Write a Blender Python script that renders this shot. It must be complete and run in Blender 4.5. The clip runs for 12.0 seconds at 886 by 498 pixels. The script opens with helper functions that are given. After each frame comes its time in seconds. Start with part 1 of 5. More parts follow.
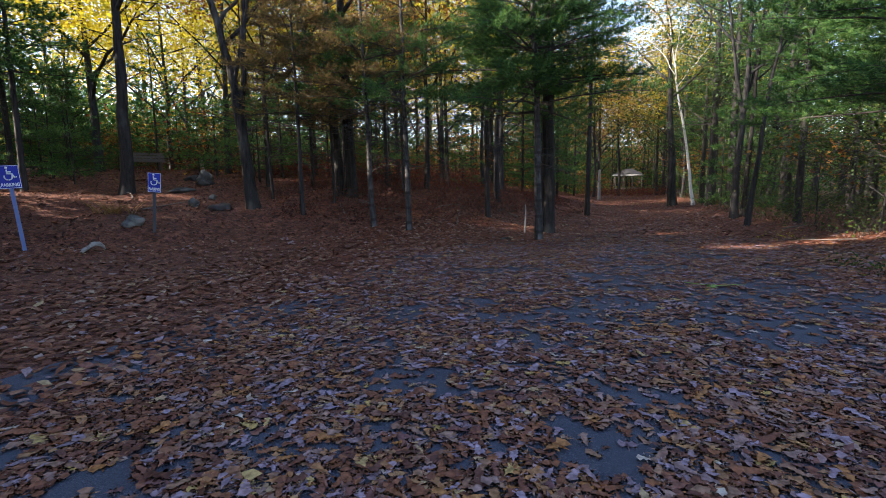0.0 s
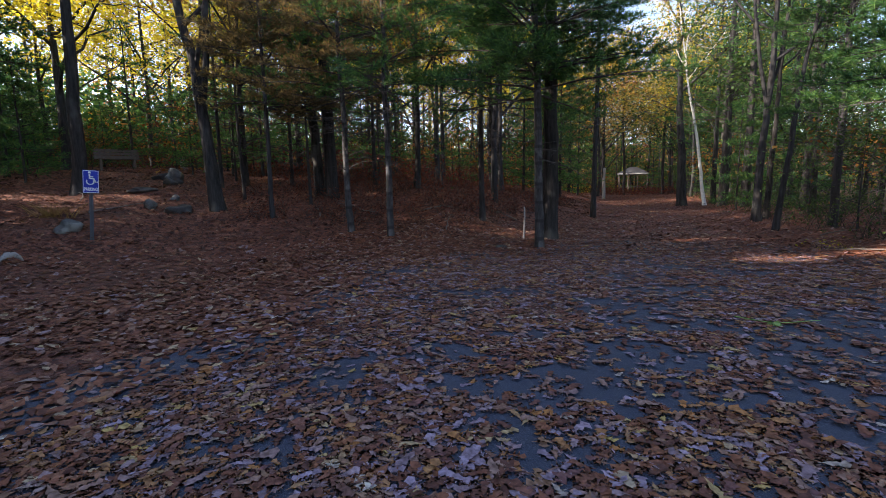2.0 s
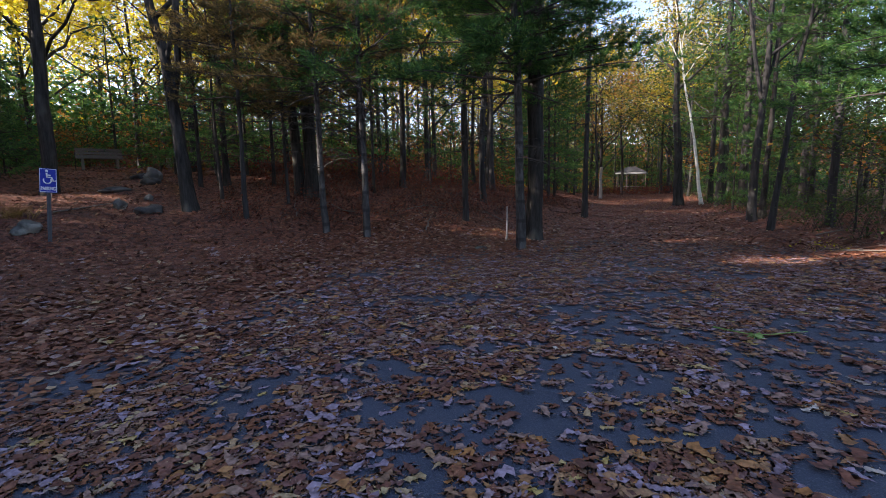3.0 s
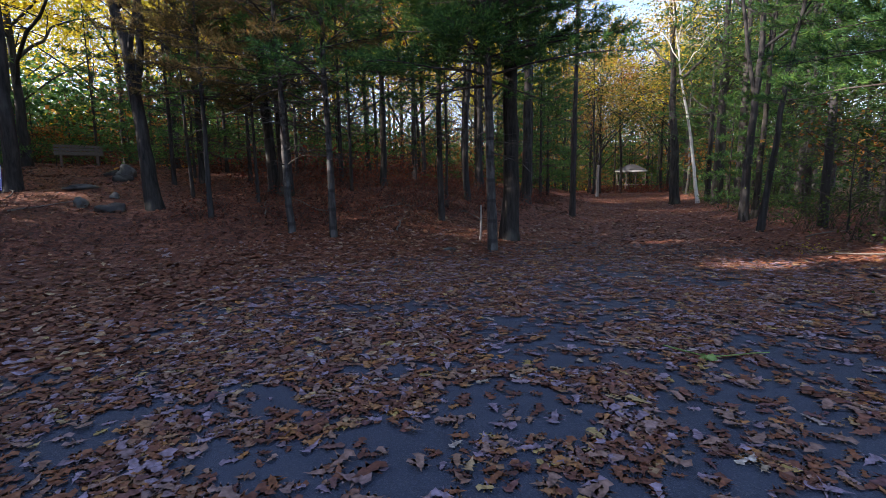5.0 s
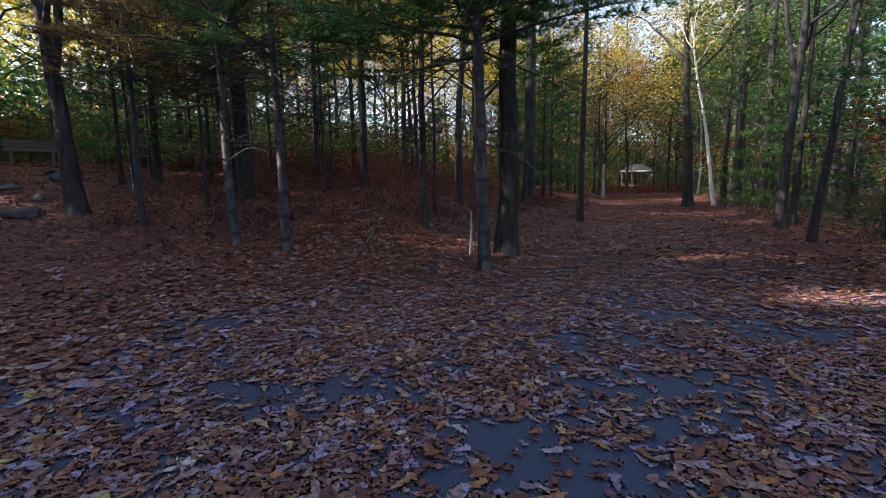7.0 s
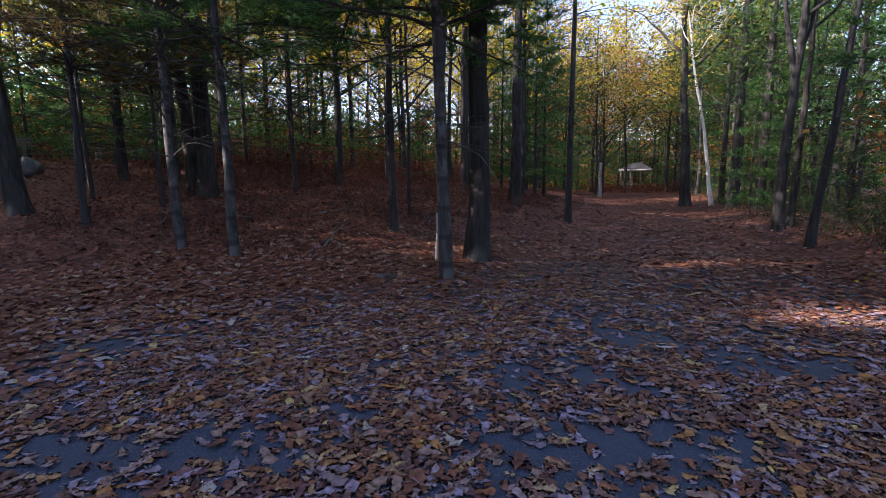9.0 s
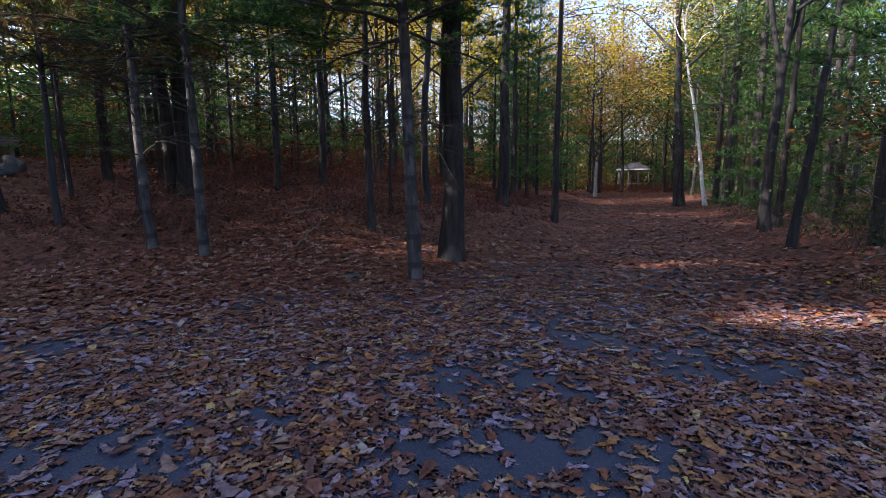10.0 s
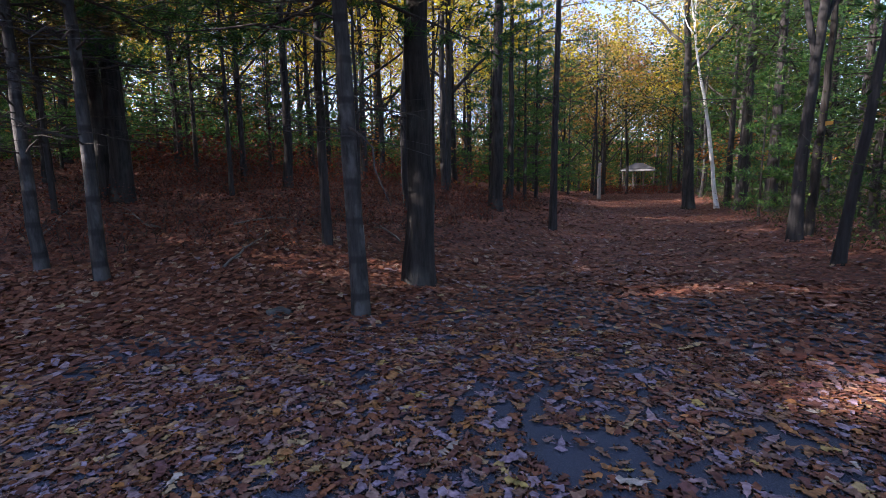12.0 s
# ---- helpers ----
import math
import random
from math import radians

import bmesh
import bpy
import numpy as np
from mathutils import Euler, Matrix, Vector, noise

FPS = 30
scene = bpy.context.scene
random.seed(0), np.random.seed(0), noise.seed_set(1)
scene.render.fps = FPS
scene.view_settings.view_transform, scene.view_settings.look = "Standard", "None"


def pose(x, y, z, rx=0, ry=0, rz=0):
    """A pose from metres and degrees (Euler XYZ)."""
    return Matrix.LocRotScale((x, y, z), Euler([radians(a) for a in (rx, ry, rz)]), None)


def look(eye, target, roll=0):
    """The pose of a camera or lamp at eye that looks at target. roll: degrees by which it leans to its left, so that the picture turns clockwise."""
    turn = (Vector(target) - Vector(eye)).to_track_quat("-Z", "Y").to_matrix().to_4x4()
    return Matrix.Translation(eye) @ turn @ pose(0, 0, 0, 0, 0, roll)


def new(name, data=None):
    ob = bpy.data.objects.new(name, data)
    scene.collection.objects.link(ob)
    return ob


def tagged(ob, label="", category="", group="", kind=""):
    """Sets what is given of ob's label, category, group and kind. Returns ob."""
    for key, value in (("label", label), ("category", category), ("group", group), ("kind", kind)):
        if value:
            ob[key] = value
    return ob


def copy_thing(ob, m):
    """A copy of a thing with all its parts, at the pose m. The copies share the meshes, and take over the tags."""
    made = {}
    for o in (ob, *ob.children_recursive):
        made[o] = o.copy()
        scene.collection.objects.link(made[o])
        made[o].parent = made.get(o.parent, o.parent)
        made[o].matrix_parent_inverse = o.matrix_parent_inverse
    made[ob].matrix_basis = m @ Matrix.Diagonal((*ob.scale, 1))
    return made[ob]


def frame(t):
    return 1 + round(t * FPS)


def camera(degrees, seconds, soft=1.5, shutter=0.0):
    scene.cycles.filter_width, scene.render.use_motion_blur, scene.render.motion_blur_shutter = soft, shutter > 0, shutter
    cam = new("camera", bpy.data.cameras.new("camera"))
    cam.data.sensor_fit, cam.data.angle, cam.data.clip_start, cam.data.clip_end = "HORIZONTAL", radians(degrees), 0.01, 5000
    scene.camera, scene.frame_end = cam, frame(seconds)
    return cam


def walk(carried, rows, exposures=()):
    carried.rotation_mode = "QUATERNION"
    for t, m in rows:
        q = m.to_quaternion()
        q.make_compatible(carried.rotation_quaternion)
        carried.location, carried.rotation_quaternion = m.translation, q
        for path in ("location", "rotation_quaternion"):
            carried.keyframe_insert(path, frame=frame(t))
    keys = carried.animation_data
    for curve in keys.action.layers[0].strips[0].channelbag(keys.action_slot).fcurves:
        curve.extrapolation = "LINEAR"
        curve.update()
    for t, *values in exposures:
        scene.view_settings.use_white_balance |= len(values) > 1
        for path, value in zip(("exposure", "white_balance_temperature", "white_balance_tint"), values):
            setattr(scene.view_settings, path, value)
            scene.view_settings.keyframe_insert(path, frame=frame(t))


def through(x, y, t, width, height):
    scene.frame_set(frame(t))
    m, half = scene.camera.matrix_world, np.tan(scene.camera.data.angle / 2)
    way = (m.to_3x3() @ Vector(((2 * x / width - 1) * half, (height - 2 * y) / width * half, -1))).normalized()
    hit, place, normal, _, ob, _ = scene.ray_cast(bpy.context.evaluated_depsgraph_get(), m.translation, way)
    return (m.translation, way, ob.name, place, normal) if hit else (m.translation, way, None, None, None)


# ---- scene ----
cam = camera(86.0, 12.0, soft=0.8)
PATH = [
    (0, (0.113, -1.659, 1.321), (-0.656, 0.171, 1.073), -0.8),
    (0.5, (0.064, -1.391, 1.328), (-0.707, 0.437, 1.077), -0.8),
    (1, (-0.057, -0.934, 1.338), (-0.83, 0.893, 1.084), -0.8),
    (1.5, (-0.201, -0.412, 1.355), (-0.975, 1.415, 1.101), -0.8),
    (2, (-0.183, 0.0, 1.346), (-0.961, 1.825, 1.093), -0.8),
    (2.5, (-0.055, 0.376, 1.33), (-0.834, 2.2, 1.078), -0.9),
    (3, (0.087, 0.628, 1.306), (-0.694, 2.452, 1.054), -0.9),
    (3.2, (0.15, 0.709, 1.295), (-0.632, 2.533, 1.046), -0.8),
    (4.8, (0.556, 1.159, 1.312), (-0.232, 2.979, 1.048), -0.7),
    (5, (0.531, 1.371, 1.305), (-0.26, 3.189, 1.044), -0.8),
    (5.5, (0.363, 1.861, 1.316), (-0.43, 3.678, 1.056), -0.8),
    (6, (0.247, 2.26, 1.335), (-0.548, 4.076, 1.072), -0.7),
    (6.5, (0.114, 2.783, 1.331), (-0.682, 4.599, 1.068), -0.7),
    (7, (0.049, 3.415, 1.322), (-0.749, 5.23, 1.061), -0.7),
    (7.2, (0.073, 3.64, 1.32), (-0.724, 5.456, 1.063), -0.7),
    (8.8, (0.234, 4.281, 1.361), (-0.561, 6.096, 1.085), -0.6),
    (9, (0.319, 4.303, 1.338), (-0.482, 6.115, 1.069), -0.5),
    (9.5, (0.585, 4.338, 1.312), (-0.216, 6.15, 1.042), -0.4),
    (10, (0.688, 4.563, 1.328), (-0.116, 6.374, 1.057), -0.4),
    (10.5, (0.623, 5.146, 1.386), (-0.184, 6.956, 1.113), -0.4),
    (11, (0.528, 5.747, 1.399), (-0.284, 7.555, 1.129), -0.5),
    (11.5, (0.491, 6.126, 1.387), (-0.325, 7.932, 1.12), -0.6),
    (12, (0.512, 6.238, 1.364), (-0.306, 8.044, 1.099), -0.6),
]
walk(cam, [(t, look(eye, target, roll)) for t, eye, target, roll in PATH],
     [(0.0, 1.82, 6700, 15), (1.0, 1.74, 6650, 16), (5.0, 1.68, 6500, 19), (12.0, 1.72, 6150, 24)])

# ---- light ----
SUN_AZ, SUN_EL = 122.0, 25.0          # degrees to the left of the trail, and above the horizon
world = bpy.data.worlds.new("sky")
scene.world = world
world.use_nodes = True
wt = world.node_tree
sky = wt.nodes.new("ShaderNodeTexSky")
sky.sky_type, sky.sun_disc = "NISHITA", False
sky.sun_elevation = radians(SUN_EL)
sky.sun_rotation = radians(-SUN_AZ)
wt.links.new(sky.outputs["Color"], wt.nodes["Background"].inputs["Color"])
wt.nodes["Background"].inputs["Strength"].default_value = 0.15
sun = new("sun", bpy.data.lights.new("sun", "SUN"))
sun.data.energy, sun.data.angle, sun.data.color = 5.2, radians(0.53), (1.0, 0.90, 0.76)
sun_from = Vector((-math.sin(radians(SUN_AZ)) * math.cos(radians(SUN_EL)),
                   math.cos(radians(SUN_AZ)) * math.cos(radians(SUN_EL)), math.sin(radians(SUN_EL))))
sun.matrix_world = look(sun_from * 60, (0, 0, 0))


# ---- materials ----
def material(name):
    m = bpy.data.materials.new(name)
    m.use_nodes = True
    t = m.node_tree
    return m, t, t.nodes["Principled BSDF"]


def node(t, kind, links=None, **values):
    n = t.nodes.new(kind)
    for key, value in values.items():
        n.inputs[key].default_value = value
    for key, out in (links or {}).items():
        t.links.new(out, n.inputs[key])
    return n


def ramp(t, fac, stops, constant=False):
    n = t.nodes.new("ShaderNodeValToRGB")
    n.color_ramp.interpolation = "CONSTANT" if constant else "LINEAR"
    while len(n.color_ramp.elements) < len(stops):
        n.color_ramp.elements.new(0.5)
    for e, (at, c) in zip(n.color_ramp.elements, stops):
        e.position, e.color = at, (*c, 1)
    t.links.new(fac, n.inputs["Fac"])
    return n.outputs["Color"]


def mixed(t, fac, a, b, mode="MIX"):
    n = t.nodes.new("ShaderNodeMix")
    n.data_type, n.blend_type = "RGBA", mode
    for i, v in ((0, fac), (6, a), (7, b)):
        if isinstance(v, (int, float)):
            n.inputs[i].default_value = v
        elif isinstance(v, tuple):
            n.inputs[i].default_value = (*v, 1)
        else:
            t.links.new(v, n.inputs[i])
    return n.outputs[2]


def coords(t, scale):
    tc = t.nodes.new("ShaderNodeTexCoord")
    mp = node(t, "ShaderNodeMapping", {"Vector": tc.outputs["Object"]}, Scale=scale)
    return mp.outputs["Vector"]


def bumped(t, bsdf, height, strength, distance):
    b = node(t, "ShaderNodeBump", {"Height": height}, Strength=strength, Distance=distance)
    t.links.new(b.outputs["Normal"], bsdf.inputs["Normal"])


def bark(name, dark, light, moss, fine=9.0, rough=0.9):
    m, t, p = material(name)
    grain = node(t, "ShaderNodeTexNoise", {"Vector": coords(t, (fine * 2.2, fine * 2.2, fine * 0.28))}, Scale=1.0, Detail=6, Roughness=0.65)
    big = node(t, "ShaderNodeTexNoise", {"Vector": coords(t, (1.1, 1.1, 0.7))}, Scale=1.6, Detail=3)
    cracks = node(t, "ShaderNodeTexVoronoi", {"Vector": coords(t, (fine * 1.6, fine * 1.6, fine * 0.3))}, Scale=1.0)
    c = ramp(t, grain.outputs["Fac"], [(0.34, dark), (0.66, light)])
    c = mixed(t, ramp(t, big.outputs["Fac"], [(0.54, (0, 0, 0)), (0.7, (0.45, 0.45, 0.45))]), c, moss)
    t.links.new(c, p.inputs["Base Color"])
    p.inputs["Roughness"].default_value = rough
    h = mixed(t, 0.5, grain.outputs["Fac"], cracks.outputs["Distance"])
    bumped(t, p, h, 1.0, 0.035)
    return m


def birch_bark():
    m, t, p = material("birch_bark")
    lines = node(t, "ShaderNodeTexNoise", {"Vector": coords(t, (2.5, 2.5, 11))}, Scale=1.0, Detail=4, Roughness=0.7)
    big = node(t, "ShaderNodeTexNoise", {"Vector": coords(t, (1.5, 1.5, 0.8))}, Scale=1.3, Detail=3)
    c = ramp(t, lines.outputs["Fac"], [(0.30, (0.05, 0.045, 0.04)), (0.40, (0.62, 0.6, 0.56)), (0.7, (0.78, 0.77, 0.74))])
    c = mixed(t, ramp(t, big.outputs["Fac"], [(0.55, (0, 0, 0)), (0.7, (0.6, 0.6, 0.6))]), c, (0.3, 0.29, 0.27))
    t.links.new(c, p.inputs["Base Color"])
    p.inputs["Roughness"].default_value = 0.6
    bumped(t, p, lines.outputs["Fac"], 0.4, 0.01)
    return m


def foliage(name, stops, through=0.45, rough=0.55, constant=False, mottle=0.35, spots=14.0):
    """Leaves: one colour for each leaf, and light that passes through."""
    m, t, p = material(name)
    geo = t.nodes.new("ShaderNodeNewGeometry")
    c = ramp(t, geo.outputs["Random Per Island"], stops, constant)
    patch = node(t, "ShaderNodeTexNoise", {"Vector": coords(t, (1, 1, 1))}, Scale=spots, Detail=3)
    c = mixed(t, mottle, c, ramp(t, patch.outputs["Fac"], [(0.3, (0.3, 0.26, 0.24)), (0.7, (1.1, 1.1, 1.1))]), "MULTIPLY")
    t.links.new(c, p.inputs["Base Color"])
    p.inputs["Roughness"].default_value = rough
    p.inputs["Specular IOR Level"].default_value = 0.25
    tr = node(t, "ShaderNodeBsdfTranslucent", {"Color": c})
    mx = node(t, "ShaderNodeMixShader", {1: p.outputs["BSDF"], 2: tr.outputs["BSDF"]}, Fac=through)
    t.links.new(mx.outputs["Shader"], t.nodes["Material Output"].inputs["Surface"])
    return m


def forest_floor():
    m, t, p = material("leaf_mould")
    v = coords(t, (1, 1, 1))
    cells = node(t, "ShaderNodeTexVoronoi", {"Vector": v}, Scale=13.0, Randomness=1.0)
    cells2 = node(t, "ShaderNodeTexVoronoi", {"Vector": v}, Scale=31.0, Randomness=1.0)
    tone = node(t, "ShaderNodeSeparateColor", {"Color": cells.outputs["Color"]})
    c = ramp(t, tone.outputs["Red"], [(0.0, (0.055, 0.018, 0.012)), (0.35, (0.155, 0.046, 0.026)), (0.7, (0.23, 0.074, 0.04)), (1.0, (0.3, 0.12, 0.07))])
    tone2 = node(t, "ShaderNodeSeparateColor", {"Color": cells2.outputs["Color"]})
    c = mixed(t, 0.5, c, ramp(t, tone2.outputs["Green"], [(0, (0.3, 0.27, 0.25)), (1, (1, 1, 1))]), "MULTIPLY")
    big = node(t, "ShaderNodeTexNoise", {"Vector": v}, Scale=0.35, Detail=4)
    c = mixed(t, ramp(t, big.outputs["Fac"], [(0.4, (0, 0, 0)), (0.7, (0.5, 0.5, 0.5))]), c, (0.08, 0.032, 0.02))
    t.links.new(c, p.inputs["Base Color"])
    p.inputs["Roughness"].default_value = 0.85
    bumped(t, p, mixed(t, 0.5, cells.outputs["Distance"], cells2.outputs["Distance"]), 0.9, 0.05)
    return m


def asphalt():
    m, t, p = material("asphalt")
    v = coords(t, (1, 1, 1))
    grit = node(t, "ShaderNodeTexVoronoi", {"Vector": v}, Scale=150.0)
    worn = node(t, "ShaderNodeTexNoise", {"Vector": v}, Scale=0.9, Detail=5)
    tone = node(t, "ShaderNodeSeparateColor", {"Color": grit.outputs["Color"]})
    c = ramp(t, tone.outputs["Red"], [(0.0, (0.02, 0.026, 0.044)), (0.8, (0.036, 0.046, 0.078)), (1.0, (0.075, 0.085, 0.11))])
    c = mixed(t, ramp(t, worn.outputs["Fac"], [(0.4, (0, 0, 0)), (0.7, (0.6, 0.6, 0.6))]), c, (0.045, 0.056, 0.088))
    t.links.new(c, p.inputs["Base Color"])
    p.inputs["Roughness"].default_value = 0.7
    bumped(t, p, grit.outputs["Distance"], 0.5, 0.006)
    return m


M_PINE_BARK = bark("pine_bark", (0.012, 0.011, 0.0105), (0.052, 0.046, 0.044), (0.075, 0.077, 0.07))
M_GREY_BARK = bark("grey_bark", (0.012, 0.012, 0.013), (0.046, 0.043, 0.043), (0.075, 0.077, 0.074), 7.0)
M_OAK_BARK = bark("oak_bark", (0.003, 0.0028, 0.0025), (0.045, 0.039, 0.035), (0.13, 0.13, 0.118), 6.0)
def ringed_bark():
    """Smooth grey young-pine bark with dark rings at the whorls and pale lichen."""
    m, t, p = material("ringed_pine_bark")
    tc = t.nodes.new("ShaderNodeTexCoord")
    w = node(t, "ShaderNodeTexWave", {"Vector": tc.outputs["Object"]}, Scale=0.8, Distortion=3.0, Detail=4.0)
    w.bands_direction = "Z"
    grain = node(t, "ShaderNodeTexNoise", {"Vector": coords(t, (16, 16, 3))}, Scale=1.0, Detail=5, Roughness=0.65)
    lichen = node(t, "ShaderNodeTexNoise", {"Vector": coords(t, (3, 3, 1.6))}, Scale=2.0, Detail=5)
    c = ramp(t, grain.outputs["Fac"], [(0.36, (0.014, 0.013, 0.013)), (0.64, (0.066, 0.061, 0.059))])
    c = mixed(t, ramp(t, lichen.outputs["Fac"], [(0.53, (0, 0, 0)), (0.65, (0.55, 0.55, 0.55))]), c, (0.15, 0.147, 0.145))
    c = mixed(t, ramp(t, w.outputs["Fac"], [(0.86, (0, 0, 0)), (0.97, (0.7, 0.7, 0.7))]), c, (0.012, 0.011, 0.011))
    t.links.new(c, p.inputs["Base Color"])
    p.inputs["Roughness"].default_value = 0.85
    bumped(t, p, grain.outputs["Fac"], 0.9, 0.02)
    return m


M_RING_BARK = ringed_bark()
M_BIRCH = birch_bark()
M_TWIG = bark("twig_bark", (0.02, 0.016, 0.014), (0.065, 0.055, 0.048), (0.12, 0.12, 0.1), 20.0)
M_NEEDLE = foliage("pine_needles", [(0.0, (0.02, 0.07, 0.028)), (0.5, (0.055, 0.16, 0.044)), (1.0, (0.165, 0.29, 0.06))], 0.4, 0.5)
M_BROWN_NEEDLE = foliage("tired_needles", [(0.0, (0.055, 0.065, 0.025)), (0.5, (0.15, 0.112, 0.045)), (1.0, (0.31, 0.21, 0.075))], 0.45, 0.6)
M_YELLOW = foliage("yellow_leaves", [(0.0, (0.45, 0.33, 0.02)), (0.6, (0.72, 0.6, 0.03)), (1.0, (0.6, 0.6, 0.07))], 0.6)
M_RUST = foliage("rust_leaves", [(0.0, (0.14, 0.055, 0.02)), (0.6, (0.36, 0.15, 0.035)), (1.0, (0.55, 0.29, 0.06))], 0.5)
M_GREEN = foliage("green_leaves", [(0.0, (0.022, 0.055, 0.016)), (0.6, (0.06, 0.115, 0.024)), (1.0, (0.13, 0.165, 0.032))], 0.38)
M_RED = foliage("red_brush_leaves", [(0.0, (0.06, 0.016, 0.012)), (0.6, (0.155, 0.036, 0.02)), (1.0, (0.23, 0.066, 0.028))], 0.35)
M_LITTER = foliage("fallen_oak_leaves", [(0.0, (0.125, 0.055, 0.045)), (0.18, (0.21, 0.082, 0.054)), (0.34, (0.3, 0.12, 0.06)), (0.46, (0.17, 0.08, 0.085)), (0.56, (0.33, 0.19, 0.12)),
                                         (0.64, (0.26, 0.19, 0.24)), (0.76, (0.37, 0.29, 0.38)), (0.84, (0.36, 0.2, 0.11)), (0.93, (0.44, 0.19, 0.06)), (0.965, (0.46, 0.33, 0.2)), (0.985, (0.52, 0.37, 0.11)), (0.99, (0.4, 0.32, 0.28)), (1.0, (0.62, 0.55, 0.48))], 0.1, 0.6, False, 0.8, 34.0)
# russet leaves of the mound, with the canopy's shade put into their colour
M_SHADED_DUFF = foliage("shaded_russet_litter", [(0.0, (0.04, 0.014, 0.01)), (0.4, (0.1, 0.032, 0.02)), (0.75, (0.17, 0.06, 0.034)), (0.95, (0.24, 0.1, 0.055)), (1.0, (0.34, 0.2, 0.12))], 0.1, 0.65, False, 0.6, 30.0)
M_EDGE = foliage("reddish_oak_litter", [(0.0, (0.085, 0.03, 0.022)), (0.4, (0.2, 0.07, 0.04)), (0.7, (0.28, 0.11, 0.06)), (0.88, (0.33, 0.18, 0.12)), (0.95, (0.3, 0.22, 0.25)), (1.0, (0.5, 0.36, 0.2))], 0.1, 0.6, False, 0.7, 34.0)
M_MIXED = foliage("turning_leaves", [(0.0, (0.08, 0.13, 0.03)), (0.35, (0.24, 0.23, 0.05)), (0.6, (0.45, 0.29, 0.06)), (0.82, (0.6, 0.45, 0.05)), (1.0, (0.45, 0.18, 0.04))], 0.5)
M_STRAW = foliage("dry_straw", [(0.0, (0.3, 0.17, 0.05)), (1.0, (0.6, 0.42, 0.14))], 0.4)
M_FLOOR = forest_floor()
M_ASPHALT = asphalt()


# ---- mesh helpers ----
def mesh_object(name, verts, polys, mat, parent=None, label="", smooth=True):
    """One mesh from an array of places and a list of index arrays, each (n, 3) or (n, 4)."""
    me = bpy.data.meshes.new(name)
    verts = np.asarray(verts, dtype=np.float32).reshape(-1, 3)
    polys = [np.asarray(f, dtype=np.int32) for f in polys if len(f)]
    me.vertices.add(len(verts))
    me.vertices.foreach_set("co", verts.ravel())
    loops = np.concatenate([f.ravel() for f in polys])
    totals = np.concatenate([np.full(len(f), f.shape[1], dtype=np.int32) for f in polys])
    starts = np.concatenate(([0], np.cumsum(totals)[:-1])).astype(np.int32)
    me.loops.add(len(loops))
    me.loops.foreach_set("vertex_index", loops)
    me.polygons.add(len(totals))
    me.polygons.foreach_set("loop_start", starts)
    me.polygons.foreach_set("loop_total", totals)
    if smooth:
        me.polygons.foreach_set("use_smooth", np.ones(len(totals), dtype=bool))
    me.update(calc_edges=True)
    me.materials.append(mat)
    ob = new(name, me)
    if parent:
        ob.parent = parent
    if label:
        ob["label"] = label
    return ob


class Geo:
    """Collects tubes and loose faces for one mesh."""

    def __init__(self):
        self.v, self.q, self.t, self.n = [], [], [], 0

    def add(self, verts, quads=(), tris=()):
        verts = np.asarray(verts, dtype=np.float64).reshape(-1, 3)
        if len(quads):
            self.q.append(np.asarray(quads) + self.n)
        if len(tris):
            self.t.append(np.asarray(tris) + self.n)
        self.v.append(verts)
        self.n += len(verts)

    def tube(self, pts, radii, sides=6, rough=0.0, rng=None, cap=True):
        pts, radii = np.asarray(pts, float), np.asarray(radii, float)
        n = len(pts)
        d = np.gradient(pts, axis=0)
        d /= np.linalg.norm(d, axis=1)[:, None] + 1e-9
        ref = np.array([1.0, 0, 0]) if abs(d[0][0]) < 0.8 else np.array([0, 1.0, 0])
        u = np.cross(d, ref)
        u /= np.linalg.norm(u, axis=1)[:, None] + 1e-9
        w = np.cross(d, u)
        a = np.linspace(0, 2 * math.pi, sides, endpoint=False)
        r = radii[:, None] * np.ones(sides)
        if rough and rng is not None:
            ridge = rng.normal(0, rough * 0.6, sides)
            r = r * (1 + ridge[None, :] + rng.normal(0, rough * 0.5, (n, sides)))
        v = pts[:, None, :] + r[..., None] * (np.cos(a)[None, :, None] * u[:, None, :] + np.sin(a)[None, :, None] * w[:, None, :])
        i = np.arange(n - 1)[:, None] * sides
        j = np.arange(sides)[None, :]
        k = (j + 1) % sides
        quads = np.stack([i + j, i + k, i + sides + k, i + sides + j], axis=-1).reshape(-1, 4)
        v = v.reshape(-1, 3)
        tris = []
        if cap:
            v = np.vstack([v, pts[-1] + d[-1] * radii[-1] * 0.5])
            b = (n - 1) * sides
            tris = [(b + q, b + (q + 1) % sides, len(v) - 1) for q in range(sides)]
        self.add(v, quads, tris)

    def object(self, name, mat, parent=None, label="", smooth=True):
        polys = ([np.concatenate(self.q)] if self.q else []) + ([np.concatenate(self.t)] if self.t else [])
        return mesh_object(name, np.concatenate(self.v), polys, mat, parent, label, smooth)


def unit(v):
    return v / (np.linalg.norm(v, axis=-1, keepdims=True) + 1e-9)


